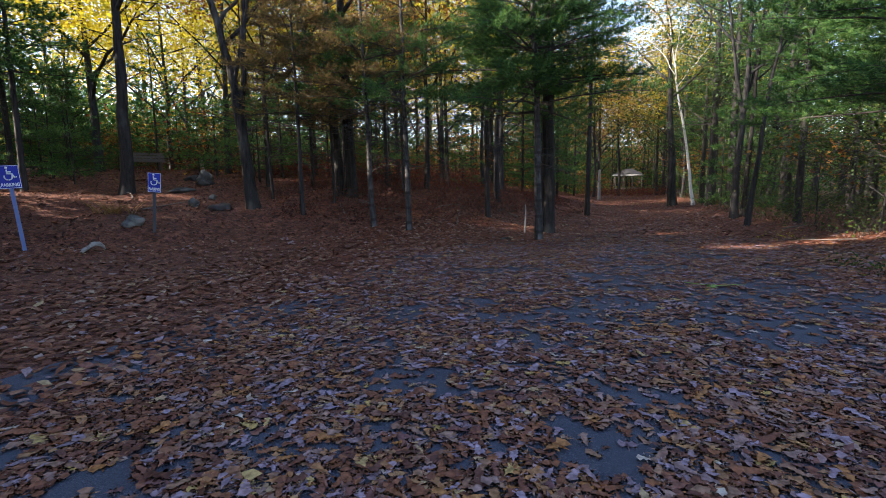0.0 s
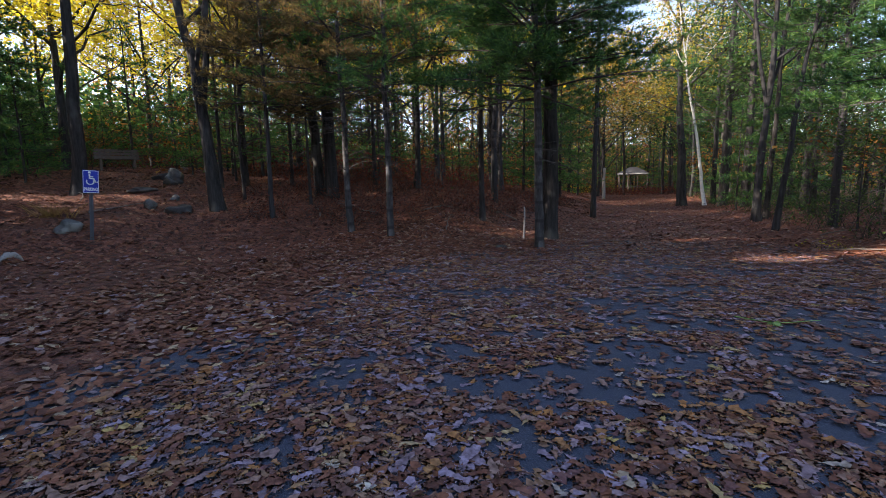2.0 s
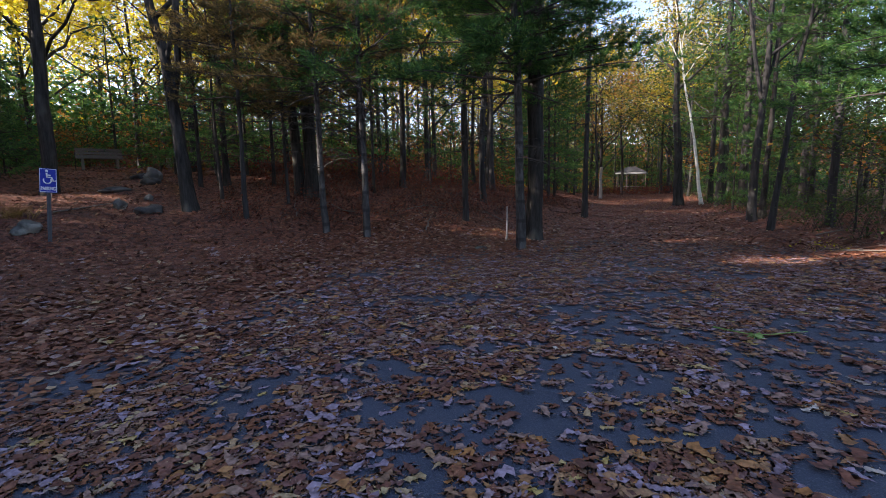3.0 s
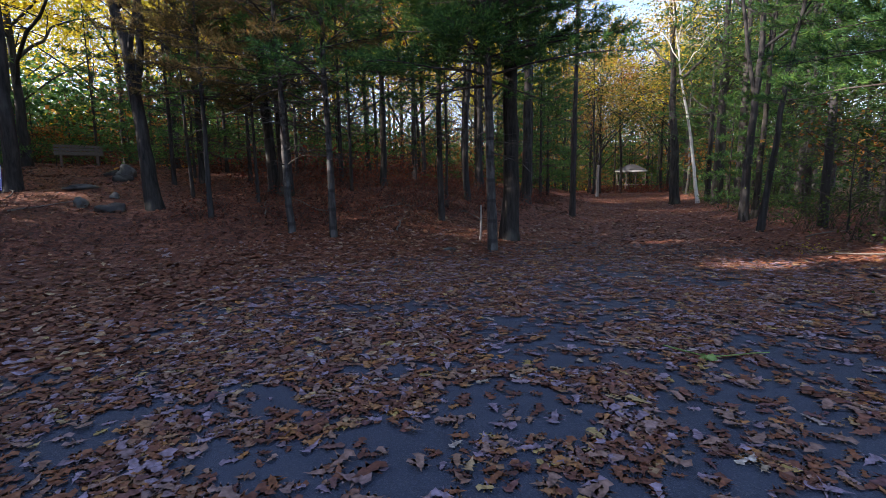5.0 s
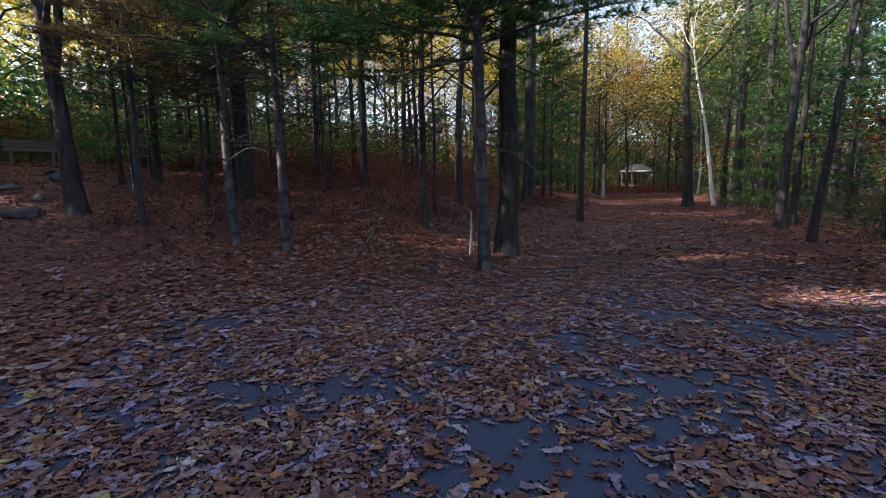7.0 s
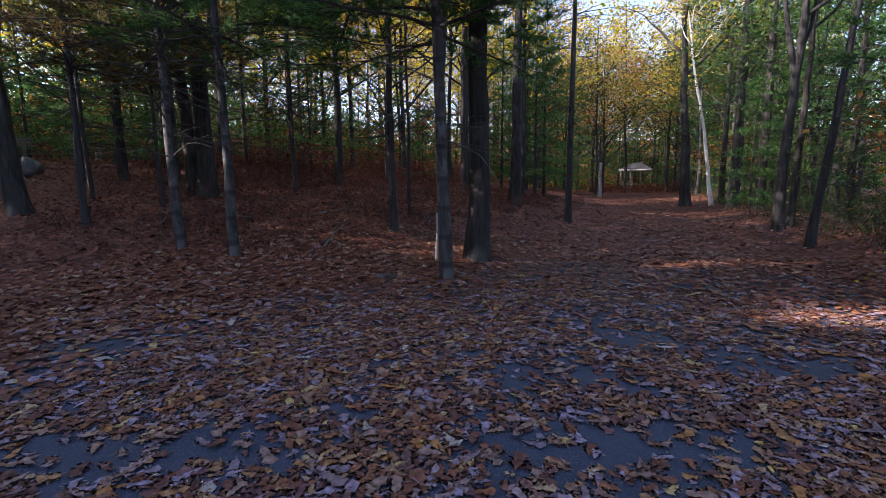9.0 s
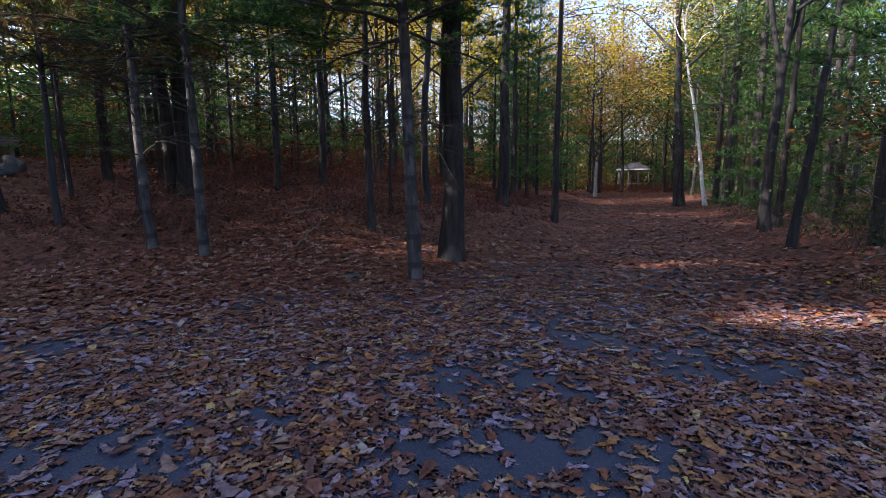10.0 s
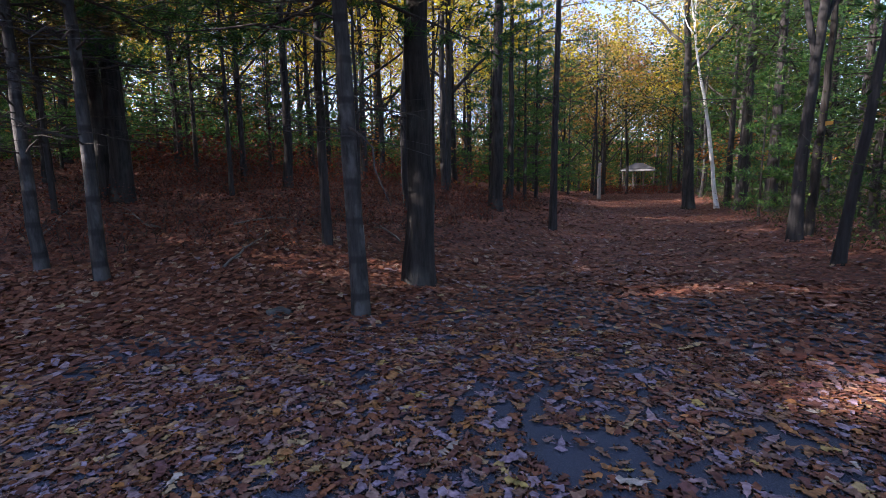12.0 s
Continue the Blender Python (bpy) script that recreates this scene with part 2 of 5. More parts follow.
def tufts(rng, centres, axes, blades, length, width, spread=0.7):
    """Needle bundles: thin triangles that fan out of each centre."""
    m = len(centres)
    c = np.repeat(centres, blades, axis=0)
    d = unit(np.repeat(axes, blades, axis=0) + rng.normal(0, spread, (m * blades, 3)))
    side = unit(np.cross(d, rng.normal(0, 1, d.shape))) * width
    ln = length * rng.uniform(0.7, 1.15, (len(d), 1))
    v = np.stack([c - side, c + side, c + d * ln], axis=1).reshape(-1, 3)
    return v, np.arange(len(v)).reshape(-1, 3)


def leaf_cards(rng, centres, size, flat=0.5):
    """Small pointed leaves, each a folded four-sided blade."""
    m = len(centres)
    d = unit(rng.normal(0, 1, (m, 3)) * np.array([1, 1, flat]) + np.array([0, 0, -0.25]))
    side = unit(np.cross(d, rng.normal(0, 1, (m, 3)) * 0.6 + np.array([0, 0, 1.0])))
    up = np.cross(side, d)
    s = size * rng.uniform(0.6, 1.25, (m, 1))
    v = np.stack([centres, centres + d * s * 0.55 + side * s * 0.36 + up * s * 0.1, centres + d * s, centres + d * s * 0.5 - side * s * 0.36 + up * s * 0.1], axis=1)
    return v.reshape(-1, 3), np.arange(4 * m).reshape(-1, 4)


def curve_path(rng, start, way, length, n, bend, wobble):
    """A limb's line: it sets out along way and bends by the vector bend."""
    s = np.linspace(0, 1, n)[:, None]
    p = np.asarray(start) + np.asarray(way) * length * s + np.asarray(bend) * length * s ** 2
    p[1:] += np.cumsum(rng.normal(0, wobble * length / n, (n - 1, 3)), axis=0)
    return p


# ---- the lie of the land ----
EDGE = np.array([(-30, -16), (-16, -3), (-11.2, 2.6), (-8.2, 6.2), (-5.5, 8.5), (-2.7, 10.4), (-1.5, 14), (-1.3, 18), (-2.0, 30), (-3.8, 43), (-9, 60), (-20, 75), (-60, 90)], float)
EDGE_R = np.array([(14, -12), (9, 1), (6.0, 7), (3.6, 11.5), (2.7, 16), (2.5, 24), (2.6, 34), (1.5, 50), (3, 60), (30, 80)], float)


def side_of(line, x, y):
    """Signed distance to a line of points: positive to the left of it."""
    x, y = np.asarray(x, float), np.asarray(y, float)
    best, sign = np.full(x.shape, 1e9), np.ones(x.shape)
    for (ax, ay), (bx, by) in zip(line[:-1], line[1:]):
        dx, dy = bx - ax, by - ay
        s = np.clip(((x - ax) * dx + (y - ay) * dy) / (dx * dx + dy * dy), 0, 1)
        ex, ey = x - ax - s * dx, y - ay - s * dy
        d = np.hypot(ex, ey)
        closer = d < best
        best = np.where(closer, d, best)
        sign = np.where(closer, np.where(dx * ey - dy * ex >= 0, 1.0, -1.0), sign)
    return best * sign


def land(x, y):
    """Height of the ground: a flat lot and trail, a wooded mound to the left, a low bank to the right."""
    x, y = np.asarray(x, float), np.asarray(y, float)
    d = side_of(EDGE, x, y)
    e = np.where(d > 4, d, np.log1p(np.exp(np.clip(2.2 * (d - 0.15), -30, 30))) / 2.2)
    z = 3.3 * (1 - np.exp(-e / 13.0))
    r = -side_of(EDGE_R, x, y)
    far = np.clip((np.hypot(x + 2, y - 15) - 75) / 90, 0, 1)
    z = z + 15 * far * far * (3 - 2 * far)
    rise = np.clip((y - 34) / 14, 0, 1)
    z = z + 0.32 * rise * rise * (3 - 2 * rise)
    z = z + 0.2 / (1 + np.exp(np.clip(-2.0 * (r - 0.6), -40, 40)))
    rough = np.clip(np.maximum(d, r) * 0.4, 0, 1)
    z = z + rough * (0.05 * np.sin(1.3 * x + 0.7 * y) + 0.05 * np.sin(0.9 * y - 1.7 * x + 1) + 0.03 * np.sin(3.1 * x) * np.sin(2.7 * y))
    return z + 0.012 * np.sin(0.8 * x + 1.1) * np.sin(0.6 * y)


def land_at(x, y):
    return float(land(np.array([x]), np.array([y]))[0])


def spaced(lo, hi, near_lo, near_hi, step, grow=1.18):
    mid = list(np.arange(near_lo, near_hi + step / 2, step))
    s, v, down = step, near_lo, []
    while v > lo:
        s *= grow
        v -= s
        down.append(v)
    s, v, up = step, near_hi, []
    while v < hi:
        s *= grow
        v += s
        up.append(v)
    return np.array(down[::-1] + mid + up)


def sheet(name, xs, ys, lift, mat, keep=None):
    gx, gy = np.meshgrid(xs, ys)
    v = np.stack([gx, gy, land(gx, gy) + lift], axis=-1).reshape(-1, 3)
    nx, ny = len(xs), len(ys)
    i = (np.arange(ny - 1)[:, None] * nx + np.arange(nx - 1)[None, :]).ravel()
    q = np.stack([i, i + 1, i + nx + 1, i + nx], axis=-1)
    if keep is not None:
        c = v[q].mean(axis=1)
        q = q[keep(c[:, 0], c[:, 1])]
        used = np.unique(q)
        remap = np.zeros(len(v), int)
        remap[used] = np.arange(len(used))
        v, q = v[used], remap[q]
    return mesh_object(name, v, [q], mat)


ground = sheet("ground", spaced(-900, 900, -24, 14, 0.35), spaced(-600, 1500, -6, 48, 0.35), 0.0, M_FLOOR)
tagged(ground, "forest floor of brown leaf mould rising into a mound", "ground", kind="structure")
lot = sheet("pavement", np.arange(-14, 10, 0.3), np.arange(-14, 40, 0.3), 0.012, M_ASPHALT,
            lambda x, y: (side_of(EDGE, x, y) < -0.6) & (side_of(EDGE_R, x, y) > 0.6) & (y < 12.5) & (x > -3.9 - 0.3 * np.sin(1.3 * y) - 0.2 * np.sin(2.9 * y + 1)))
tagged(lot, "dark grey asphalt parking area under fallen leaves", "pavement", kind="structure")


# ---- trees ----
def trunk_path(rng, height, r, lean, step=0.4, wobble=0.012, flare=0.5, kink=None):
    n = max(6, int(height / step))
    z = np.linspace(-0.15, height, n)
    p = np.stack([lean[0] * z, lean[1] * z, z], axis=-1)
    if kink:
        p[:, 0] += kink[0] * np.clip(z, 0, None) ** 2
        p[:, 1] += kink[1] * np.clip(z, 0, None) ** 2
    p[1:, :2] += np.cumsum(rng.normal(0, wobble, (n - 1, 2)), axis=0)
    rad = r * (1 - 0.86 * np.clip(z / height, 0, 1) ** 0.9) + flare * r * np.exp(-np.clip(z, 0, None) / 0.22)
    return p, rad


def at_height(p, z):
    return np.array([np.interp(z, p[:, 2], p[:, k]) for k in range(3)])


def pine(x, y, height, r, lean=(0, 0), live=3.0, dead=1.2, reach=2.4, seed=1, fine=True, bark_mat=None, needle_mat=None, dead_n=14, name="pine_tree", label="", kink=None, gaps=0.0, seen=5.8, whorl=1.0, bush=9, coarse=(6, 0.23, 0.014, 0.27)):
    """White pine: a straight trunk, dead twigs low down, whorls of boughs with bundles of needles."""
    rng = np.random.default_rng(seed)
    root = new(name)
    root.location = (x, y, land_at(x, y))
    p, rad = trunk_path(rng, height, r, lean, 0.35 if fine else 0.9, 0.008, 0.2, kink)
    g = Geo()
    g.tube(p, rad, 12 if fine else 7, 0.05, rng)
    g.object("trunk", bark_mat or M_PINE_BARK, root)
    limbs, cs, ax, far_cs, far_ax = Geo(), [], [], [], []
    for _ in range(dead_n):
        z = rng.uniform(dead, max(live + 1.5, dead + 1))
        a = rng.uniform(0, 2 * math.pi)
        ln = rng.uniform(0.4, 2.3) * reach / 2.4
        q = curve_path(rng, at_height(p, z), (math.cos(a), math.sin(a), rng.uniform(-0.2, 0.6)), ln, 6, (0, 0, -0.2), 0.2)
        if fine:
            limbs = Geo()
        limbs.tube(q, np.linspace(0.014, 0.004, 6), 5)
        for _ in range(5):
            k = rng.integers(1, 5)
            b = a + rng.choice([-1, 1]) * rng.uniform(0.5, 1.1)
            limbs.tube(curve_path(rng, q[k], (math.cos(b), math.sin(b), rng.uniform(-0.2, 0.3)), ln * 0.4, 4, (0, 0, -0.1), 0.1), np.linspace(0.006, 0.002, 4), 3)
        if fine:
            limbs.object("dead_branch", M_TWIG, root)
    z = live
    while z < height - 0.3:
        detail = fine and z < seen
        frac = (z - live) / (height - live)
        for a in np.linspace(0, 2 * math.pi, rng.integers(4, 6), endpoint=False) + rng.uniform(0, 6):
            if rng.uniform() < gaps:
                continue
            ln = reach * (1 - 0.8 * frac) * rng.uniform(0.65, 1.15)
            way = np.array([math.cos(a), math.sin(a), rng.uniform(0.0, 0.25) + 0.5 * frac])
            q = curve_path(rng, at_height(p, z + rng.uniform(-0.15, 0.15)), way, ln, 7, (0, 0, -0.12), 0.05)
            if fine:
                limbs = Geo()
            limbs.tube(q if detail else q[::3], np.linspace(0.013 * ln / 2 + 0.006, 0.004, 7 if detail else 3), 5 if detail else 3)
            for s in np.arange(0.12 if detail else 0.25, 1.0, 0.09 if detail else 0.2):
                base = q[0] + (q[-1] - q[0]) * s
                base = np.array([np.interp(s * 6, range(7), q[:, k]) for k in range(3)])
                for sgn in (-1, 1):
                    b = a + sgn * rng.uniform(0.6, 1.1)
                    tl = ln * 0.42 * (1.15 - s) * rng.uniform(0.6, 1.2) + 0.12
                    tw = np.array([math.cos(b), math.sin(b), rng.uniform(0.0, 0.35)])
                    if detail:
                        limbs.tube(np.stack([base, base + tw * tl]), [0.005, 0.002], 3, cap=False)
                    for u in np.arange(0.35, 1.05, (0.06 if detail else coarse[3]) / tl):
                        (cs if detail else far_cs).append(base + tw * tl * u)
                        (ax if detail else far_ax).append(tw)
            for u in np.arange(0.6, 1.0, 0.05 if detail else 0.15):
                (cs if detail else far_cs).append(q[0] + (q[-1] - q[0]) * u)
                (ax if detail else far_ax).append(unit(way))
            if fine:
                limbs.object("bough", M_TWIG, root)
        z += rng.uniform(0.38, 0.6) * (whorl if detail else 1.5)
    if not fine:
        tagged(limbs.object("branchwork", M_TWIG, root), kind="stuff")
    crown = Geo()
    for c, d, n, ln, w in ((cs, ax, bush, 0.14, 0.0068), (far_cs, far_ax, *coarse[:3])):
        if len(c):
            c = np.array(c)
            v, f = tufts(rng, c + rng.normal(0, 0.02, c.shape), np.array(d) + np.array([0, 0, 0.25]), n, ln, w)
            crown.add(v, (), f)
    crown.object("crown", needle_mat or M_NEEDLE, root)
    tagged(root, label or "white pine with dead lower twigs on leafy ground", "tree", "trees")
    return root


def broadleaf(x, y, height, r, lean=(0, 0), fork=4.0, spread=0.5, limbs_n=7, leaf_mat=None, bark_mat=None, leaves=5000, size=0.13, seed=1, name="oak_tree", label="",
              kink=None, sides=12, twin=None, puff=0.45, near=True, stems=()):
    """A broadleaved tree: trunk, rising limbs, side limbs and twigs with leaves in loose clusters."""
    rng = np.random.default_rng(seed)
    root = new(name)
    root.location = (x, y, land_at(x, y))
    p, rad = trunk_path(rng, height * 0.85, r, lean, 0.4, 0.02, 0.36, kink)
    g = Geo()
    g.tube(p, rad, sides, 0.07, rng)
    if twin:
        q, rq = trunk_path(rng, height * 0.8, r * twin[3], twin[:2], 0.4, 0.015, 0.5)
        q = q + np.array([twin[2], 0, 0])
        g.tube(q, rq, sides, 0.07, rng)
    for z0, out, share in stems:
        b = at_height(p, z0)
        rise = np.linspace(0, 1, 14)[:, None]
        top = height * 0.8 - z0
        q = b + rise * np.array([out * top, 0.03 * top, top]) + np.sqrt(rise) * np.array([math.copysign(0.25, out), 0, 0])
        q[1:, :2] += np.cumsum(rng.normal(0, 0.03, (13, 2)), axis=0)
        g.tube(q, np.interp(z0, p[:, 2], rad) * share * np.linspace(1, 0.2, 14), sides, 0.06, rng)
    g.object("trunk", bark_mat or M_OAK_BARK, root)
    limbs, ends = Geo(), []
    for k in range(limbs_n):
        z = fork + (height * 0.82 - fork) * ((k + rng.uniform(0, 0.8)) / limbs_n) ** 1.1
        a = k * 2.4 + rng.uniform(-0.5, 0.5)
        ln = (height - z) * rng.uniform(0.55, 0.8) * spread * 1.6 + 0.8
        way = np.array([math.cos(a) * spread * 1.5, math.sin(a) * spread * 1.5, 0.75])
        q = curve_path(rng, at_height(p, z), unit(way), ln, 8, (0, 0, -0.12), 0.16)
        r0 = np.interp(z, p[:, 2], rad) * 0.6
        if near:
            limbs = Geo()
        limbs.tube(q if near else q[::2], np.linspace(r0, 0.012, 8 if near else 4), 7 if near else 4)
        for _ in range(7):
            s = rng.uniform(0.3, 1.0)
            base = np.array([np.interp(s * 7, range(8), q[:, c]) for c in range(3)])
            b = rng.uniform(0, 2 * math.pi)
            tw = unit(np.array([math.cos(b), math.sin(b), rng.uniform(-0.15, 0.7)]))
            tl = ln * rng.uniform(0.25, 0.5)
            w = curve_path(rng, base, tw, tl, 6, (0, 0, -0.1), 0.18)
            limbs.tube(w if near else w[::2], np.linspace(r0 * 0.28 + 0.004, 0.004, 6 if near else 3), 4 if near else 3)
            ends += [w[2], w[3], w[4], w[5]]
            for _ in range(2):
                e = curve_path(rng, w[rng.integers(2, 5)], unit(rng.normal(0, 1, 3) + [0, 0, 0.2]), tl * 0.45, 4, (0, 0, -0.1), 0.15)
                if near:
                    limbs.tube(e, np.linspace(0.006, 0.002, 4), 3)
                ends += [e[1], e[2], e[3]]
        if near:
            limbs.object("limb", bark_mat or M_OAK_BARK, root)
    if not near:
        tagged(limbs.object("branchwork", bark_mat or M_OAK_BARK, root), kind="stuff")
    ends = np.array(ends)
    if leaves:
        pick = rng.integers(0, len(ends), leaves)
        c = ends[pick] + rng.normal(0, puff, (leaves, 3)) * rng.uniform(0.2, 1.0, (leaves, 1))
        v, f = leaf_cards(rng, c, size)
        mesh_object("crown", v, [f], leaf_mat or M_RUST, root)
    tagged(root, label or "oak with dark furrowed bark and rust leaves", "tree", "trees")
    return root


# ---- trees that stand near the lot ----
pine(-2.28, 10.30, 13, 0.097, (-0.03, -0.03), 3.3, 1.9, 2.7, 11, bark_mat=M_RING_BARK, dead_n=24, whorl=0.5, seen=6.0, bush=12, label="young white pine with smooth grey lower trunk beside an oak")
broadleaf(-2.36, 11.8, 15, 0.2, (0.0, 0), 5.2, 0.4, 7, M_RUST, M_OAK_BARK, 3500, 0.13, 12, sides=22, label="oak with black furrowed bark at the lot's edge")
pine(-5.66, 9.74, 10, 0.08, (-0.03, 0), 3.3, 1.6, 2.4, 13, bark_mat=M_RING_BARK, dead_n=22, whorl=1.2, seen=5.5, gaps=0.6, label="slim white pine with a pale sunlit trunk")
pine(-6.66, 9.60, 10, 0.08, (-0.04, 0), 3.2, 1.4, 2.4, 14, bark_mat=M_RING_BARK, dead_n=22, whorl=1.2, seen=5.5, gaps=0.55, needle_mat=M_BROWN_NEEDLE, label="slim white pine with a grey trunk")
broadleaf(-10.6, 9.3, 13, 0.18, (-0.06, -0.02), 4.4, 0.5, 7, M_RUST, M_OAK_BARK, 4500, 0.13, 15, kink=(-0.02, 0), stems=((2.6, 0.02, 0.62), (3.6, 0.14, 0.5)), label="leaning oak with dark bark on the mound")
broadleaf(-15.0, 8.5, 14, 0.2, (0.04, 0), 5.0, 0.5, 7, M_RUST, M_OAK_BARK, 3500, 0.13, 16)
pine(-11.5, 11.1, 8, 0.055, (-0.02, 0), 4.0, 1.4, 1.4, 17, needle_mat=M_BROWN_NEEDLE, gaps=0.55)
pine(-8.95, 9.5, 9, 0.065, (-0.03, 0), 2.8, 1.3, 2.2, 18, bark_mat=M_GREY_BARK, needle_mat=M_BROWN_NEEDLE, gaps=0.35)
pine(-8.85, 10.9, 7, 0.045, (-0.02, 0), 2.7, 1.2, 2.0, 19, gaps=0.1, whorl=0.8)
broadleaf(-9.1, 12.2, 16, 0.2, (0.0, 0), 5.5, 0.4, 8, M_RUST, M_OAK_BARK, 4000, 0.13, 20, twin=(-0.03, 0.0, -0.42, 0.85), label="oak with two dark trunks that share a base")
pine(-4.25, 12.3, 11, 0.08, (-0.01, 0), 4.4, 1.5, 2.0, 21, dead_n=28, gaps=0.55)
pine(-4.9, 14.2, 9, 0.045, (-0.01, 0), 5.0, 1.6, 1.3, 121, dead_n=22, gaps=0.6)
pine(-7.9, 13.8, 9, 0.05, (0.0, 0), 3.6, 1.4, 1.9, 122, dead_n=24, gaps=0.25)
pine(-9.75, 15.9, 10, 0.08, (0, 0), 4.0, 1.4, 2.4, 22, False, dead_n=30, coarse=(6, 0.17, 0.012, 0.16))
pine(-2.0, 18.8, 14, 0.105, (0.004, 0), 8.0, 3.0, 1.7, 23, False, dead_n=20, gaps=0.4)
broadleaf(-4.05, 20.2, 17, 0.21, (0, 0), 6.5, 0.4, 8, M_YELLOW, M_OAK_BARK, 1600, 0.13, 34, label="tall oak with a dark trunk behind the trail's bend")
broadleaf(-5.1, 25.4, 16, 0.15, (0, 0), 7.5, 0.4, 6, M_YELLOW, M_OAK_BARK, 1500, 0.13, 35)
broadleaf(1.9, 33.8, 18, 0.3, (-0.05, 0), 7.0, 0.5, 8, M_MIXED, M_OAK_BARK, 6000, 0.14, 24)
broadleaf(3.1, 32.8, 15, 0.11, (-0.17, 0), 7.0, 0.35, 7, M_YELLOW, M_BIRCH, 1500, 0.1, 25, name="birch_tree", label="white-barked birch that leans over the trail")
broadleaf(4.1, 32, 16, 0.14, (0, 0), 6, 0.4, 7, M_GREEN, M_OAK_BARK, 3000, 0.13, 26)
pine(4.45, 28.4, 16, 0.24, (0, 0), 6, 2.5, 2.6, 27, False, dead_n=18, coarse=(6, 0.17, 0.012, 0.16))
broadleaf(3.25, 18.7, 14, 0.14, (0.004, 0), 4.6, 0.45, 7, M_GREEN, M_GREY_BARK, 1800, 0.11, 28, stems=((3.7, -0.1, 0.65), (4.3, 0.13, 0.5)), label="grey forked oak with thin foliage at the trail's edge")
broadleaf(3.65, 19.6, 13, 0.1, (0.035, 0), 5, 0.4, 6, M_GREEN, M_OAK_BARK, 1500, 0.11, 38, label="slim dark oak that leans away from the trail")
broadleaf(3.1, 15.4, 12, 0.08, (0.08, 0), 5, 0.45, 6, M_GREEN, M_GREY_BARK, 1300, 0.1, 29, kink=(0.002, 0), label="slim grey oak that leans out from the trail")
pine(6.2, 25.5, 15, 0.16, (0, 0), 4.5, 1.8, 2.6, 31, False, coarse=(6, 0.17, 0.012, 0.16))
pine(4.4, 15.6, 13, 0.11, (0, 0), 4.6, 1.6, 2.0, 33, seen=6.5, gaps=0.35, dead_n=22, bark_mat=M_GREY_BARK)
pine(6.6, 18.6, 12, 0.12, (0, 0), 2.2, 1.2, 2.6, 131, False, dead_n=16, coarse=(6, 0.17, 0.012, 0.15))
pine(5.7, 22.4, 13, 0.13, (0, 0), 2.8, 1.2, 2.6, 132, False, dead_n=16, coarse=(6, 0.17, 0.012, 0.15))
pine(8.4, 22.0, 13, 0.13, (0, 0), 2.0, 1.2, 2.8, 133, False, dead_n=10, coarse=(6, 0.17, 0.012, 0.15))
pine(5.3, 9.2, 13, 0.14, (0, 0), 2.4, 1.2, 3.7, 36, whorl=0.7, seen=6.0, bush=17, label="white pine with long green boughs over the lot's edge")

broadleaf(-23.5, 13.0, 14, 0.2, (0.03, 0), 3.2, 0.65, 10, M_YELLOW, M_GREY_BARK, 15000, 0.16, 37, puff=0.65, kink=(-0.008, 0), label="spreading oak with grey limbs and bright yellow leaves")
broadleaf(-20.5, 19.5, 14, 0.17, (-0.02, 0), 3.2, 0.6, 9, M_YELLOW, M_GREY_BARK, 13000, 0.16, 39, puff=0.65, label="oak with a pale grey trunk and golden leaves")
broadleaf(-13.5, 13.2, 12, 0.12, (0.02, 0), 3.0, 0.6, 8, M_RUST, M_OAK_BARK, 4200, 0.14, 40, puff=0.5, label="oak with a dense rust-brown crown")
broadleaf(-9.6, 21.4, 13, 0.13, (0.0, 0), 3.4, 0.6, 9, M_YELLOW, M_GREY_BARK, 7000, 0.14, 57, puff=0.55, near=False, label="oak with bright yellow leaves behind the mound")
broadleaf(-12.4, 22.0, 13, 0.13, (0.0, 0), 3.2, 0.6, 9, M_MIXED, M_GREY_BARK, 7000, 0.14, 58, puff=0.55, near=False, label="oak turning from green to orange behind the mound")
broadleaf(-7.6, 15.2, 12, 0.11, (0.0, 0), 3.0, 0.6, 8, M_RUST, M_OAK_BARK, 5000, 0.13, 54, puff=0.5, label="slim oak with a rust-brown crown")

for k, (px, py, ph) in enumerate(((-15.6, 14.6, 3.6), (-23.0, 10.4, 4.2), (-14.4, 13.6, 3.6), (-20.8, 9.6, 4.4), (-17.6, 14.4, 3.8), (-18.6, 7.2, 4.0), (-24.4, 18.0, 4.6), (-25.0, 12.6, 4.6))):
    pine(px, py, ph, 0.045, (0, 0), 0.7, 0.5, 2.3, 300 + k, False, dead_n=4, name="sapling", coarse=(11, 0.16, 0.008, 0.12), label="young white pine with dark green boughs near the ground")
for k, (px, py, ph) in enumerate(((-13.2, 16.6, 5.6), (-15.6, 18.8, 6.0), (-10.8, 18.0, 5.2), (-17.8, 16.4, 5.6), (-13.0, 20.2, 6.4), (-8.2, 18.8, 4.6))):
    pine(px, py, ph, 0.05, (0, 0), 1.1, 0.6, 2.0, 330 + k, False, dead_n=8, gaps=0.2, name="sapling", coarse=(9, 0.16, 0.009, 0.14), label="young white pine with dim wispy boughs behind the mound's crest")
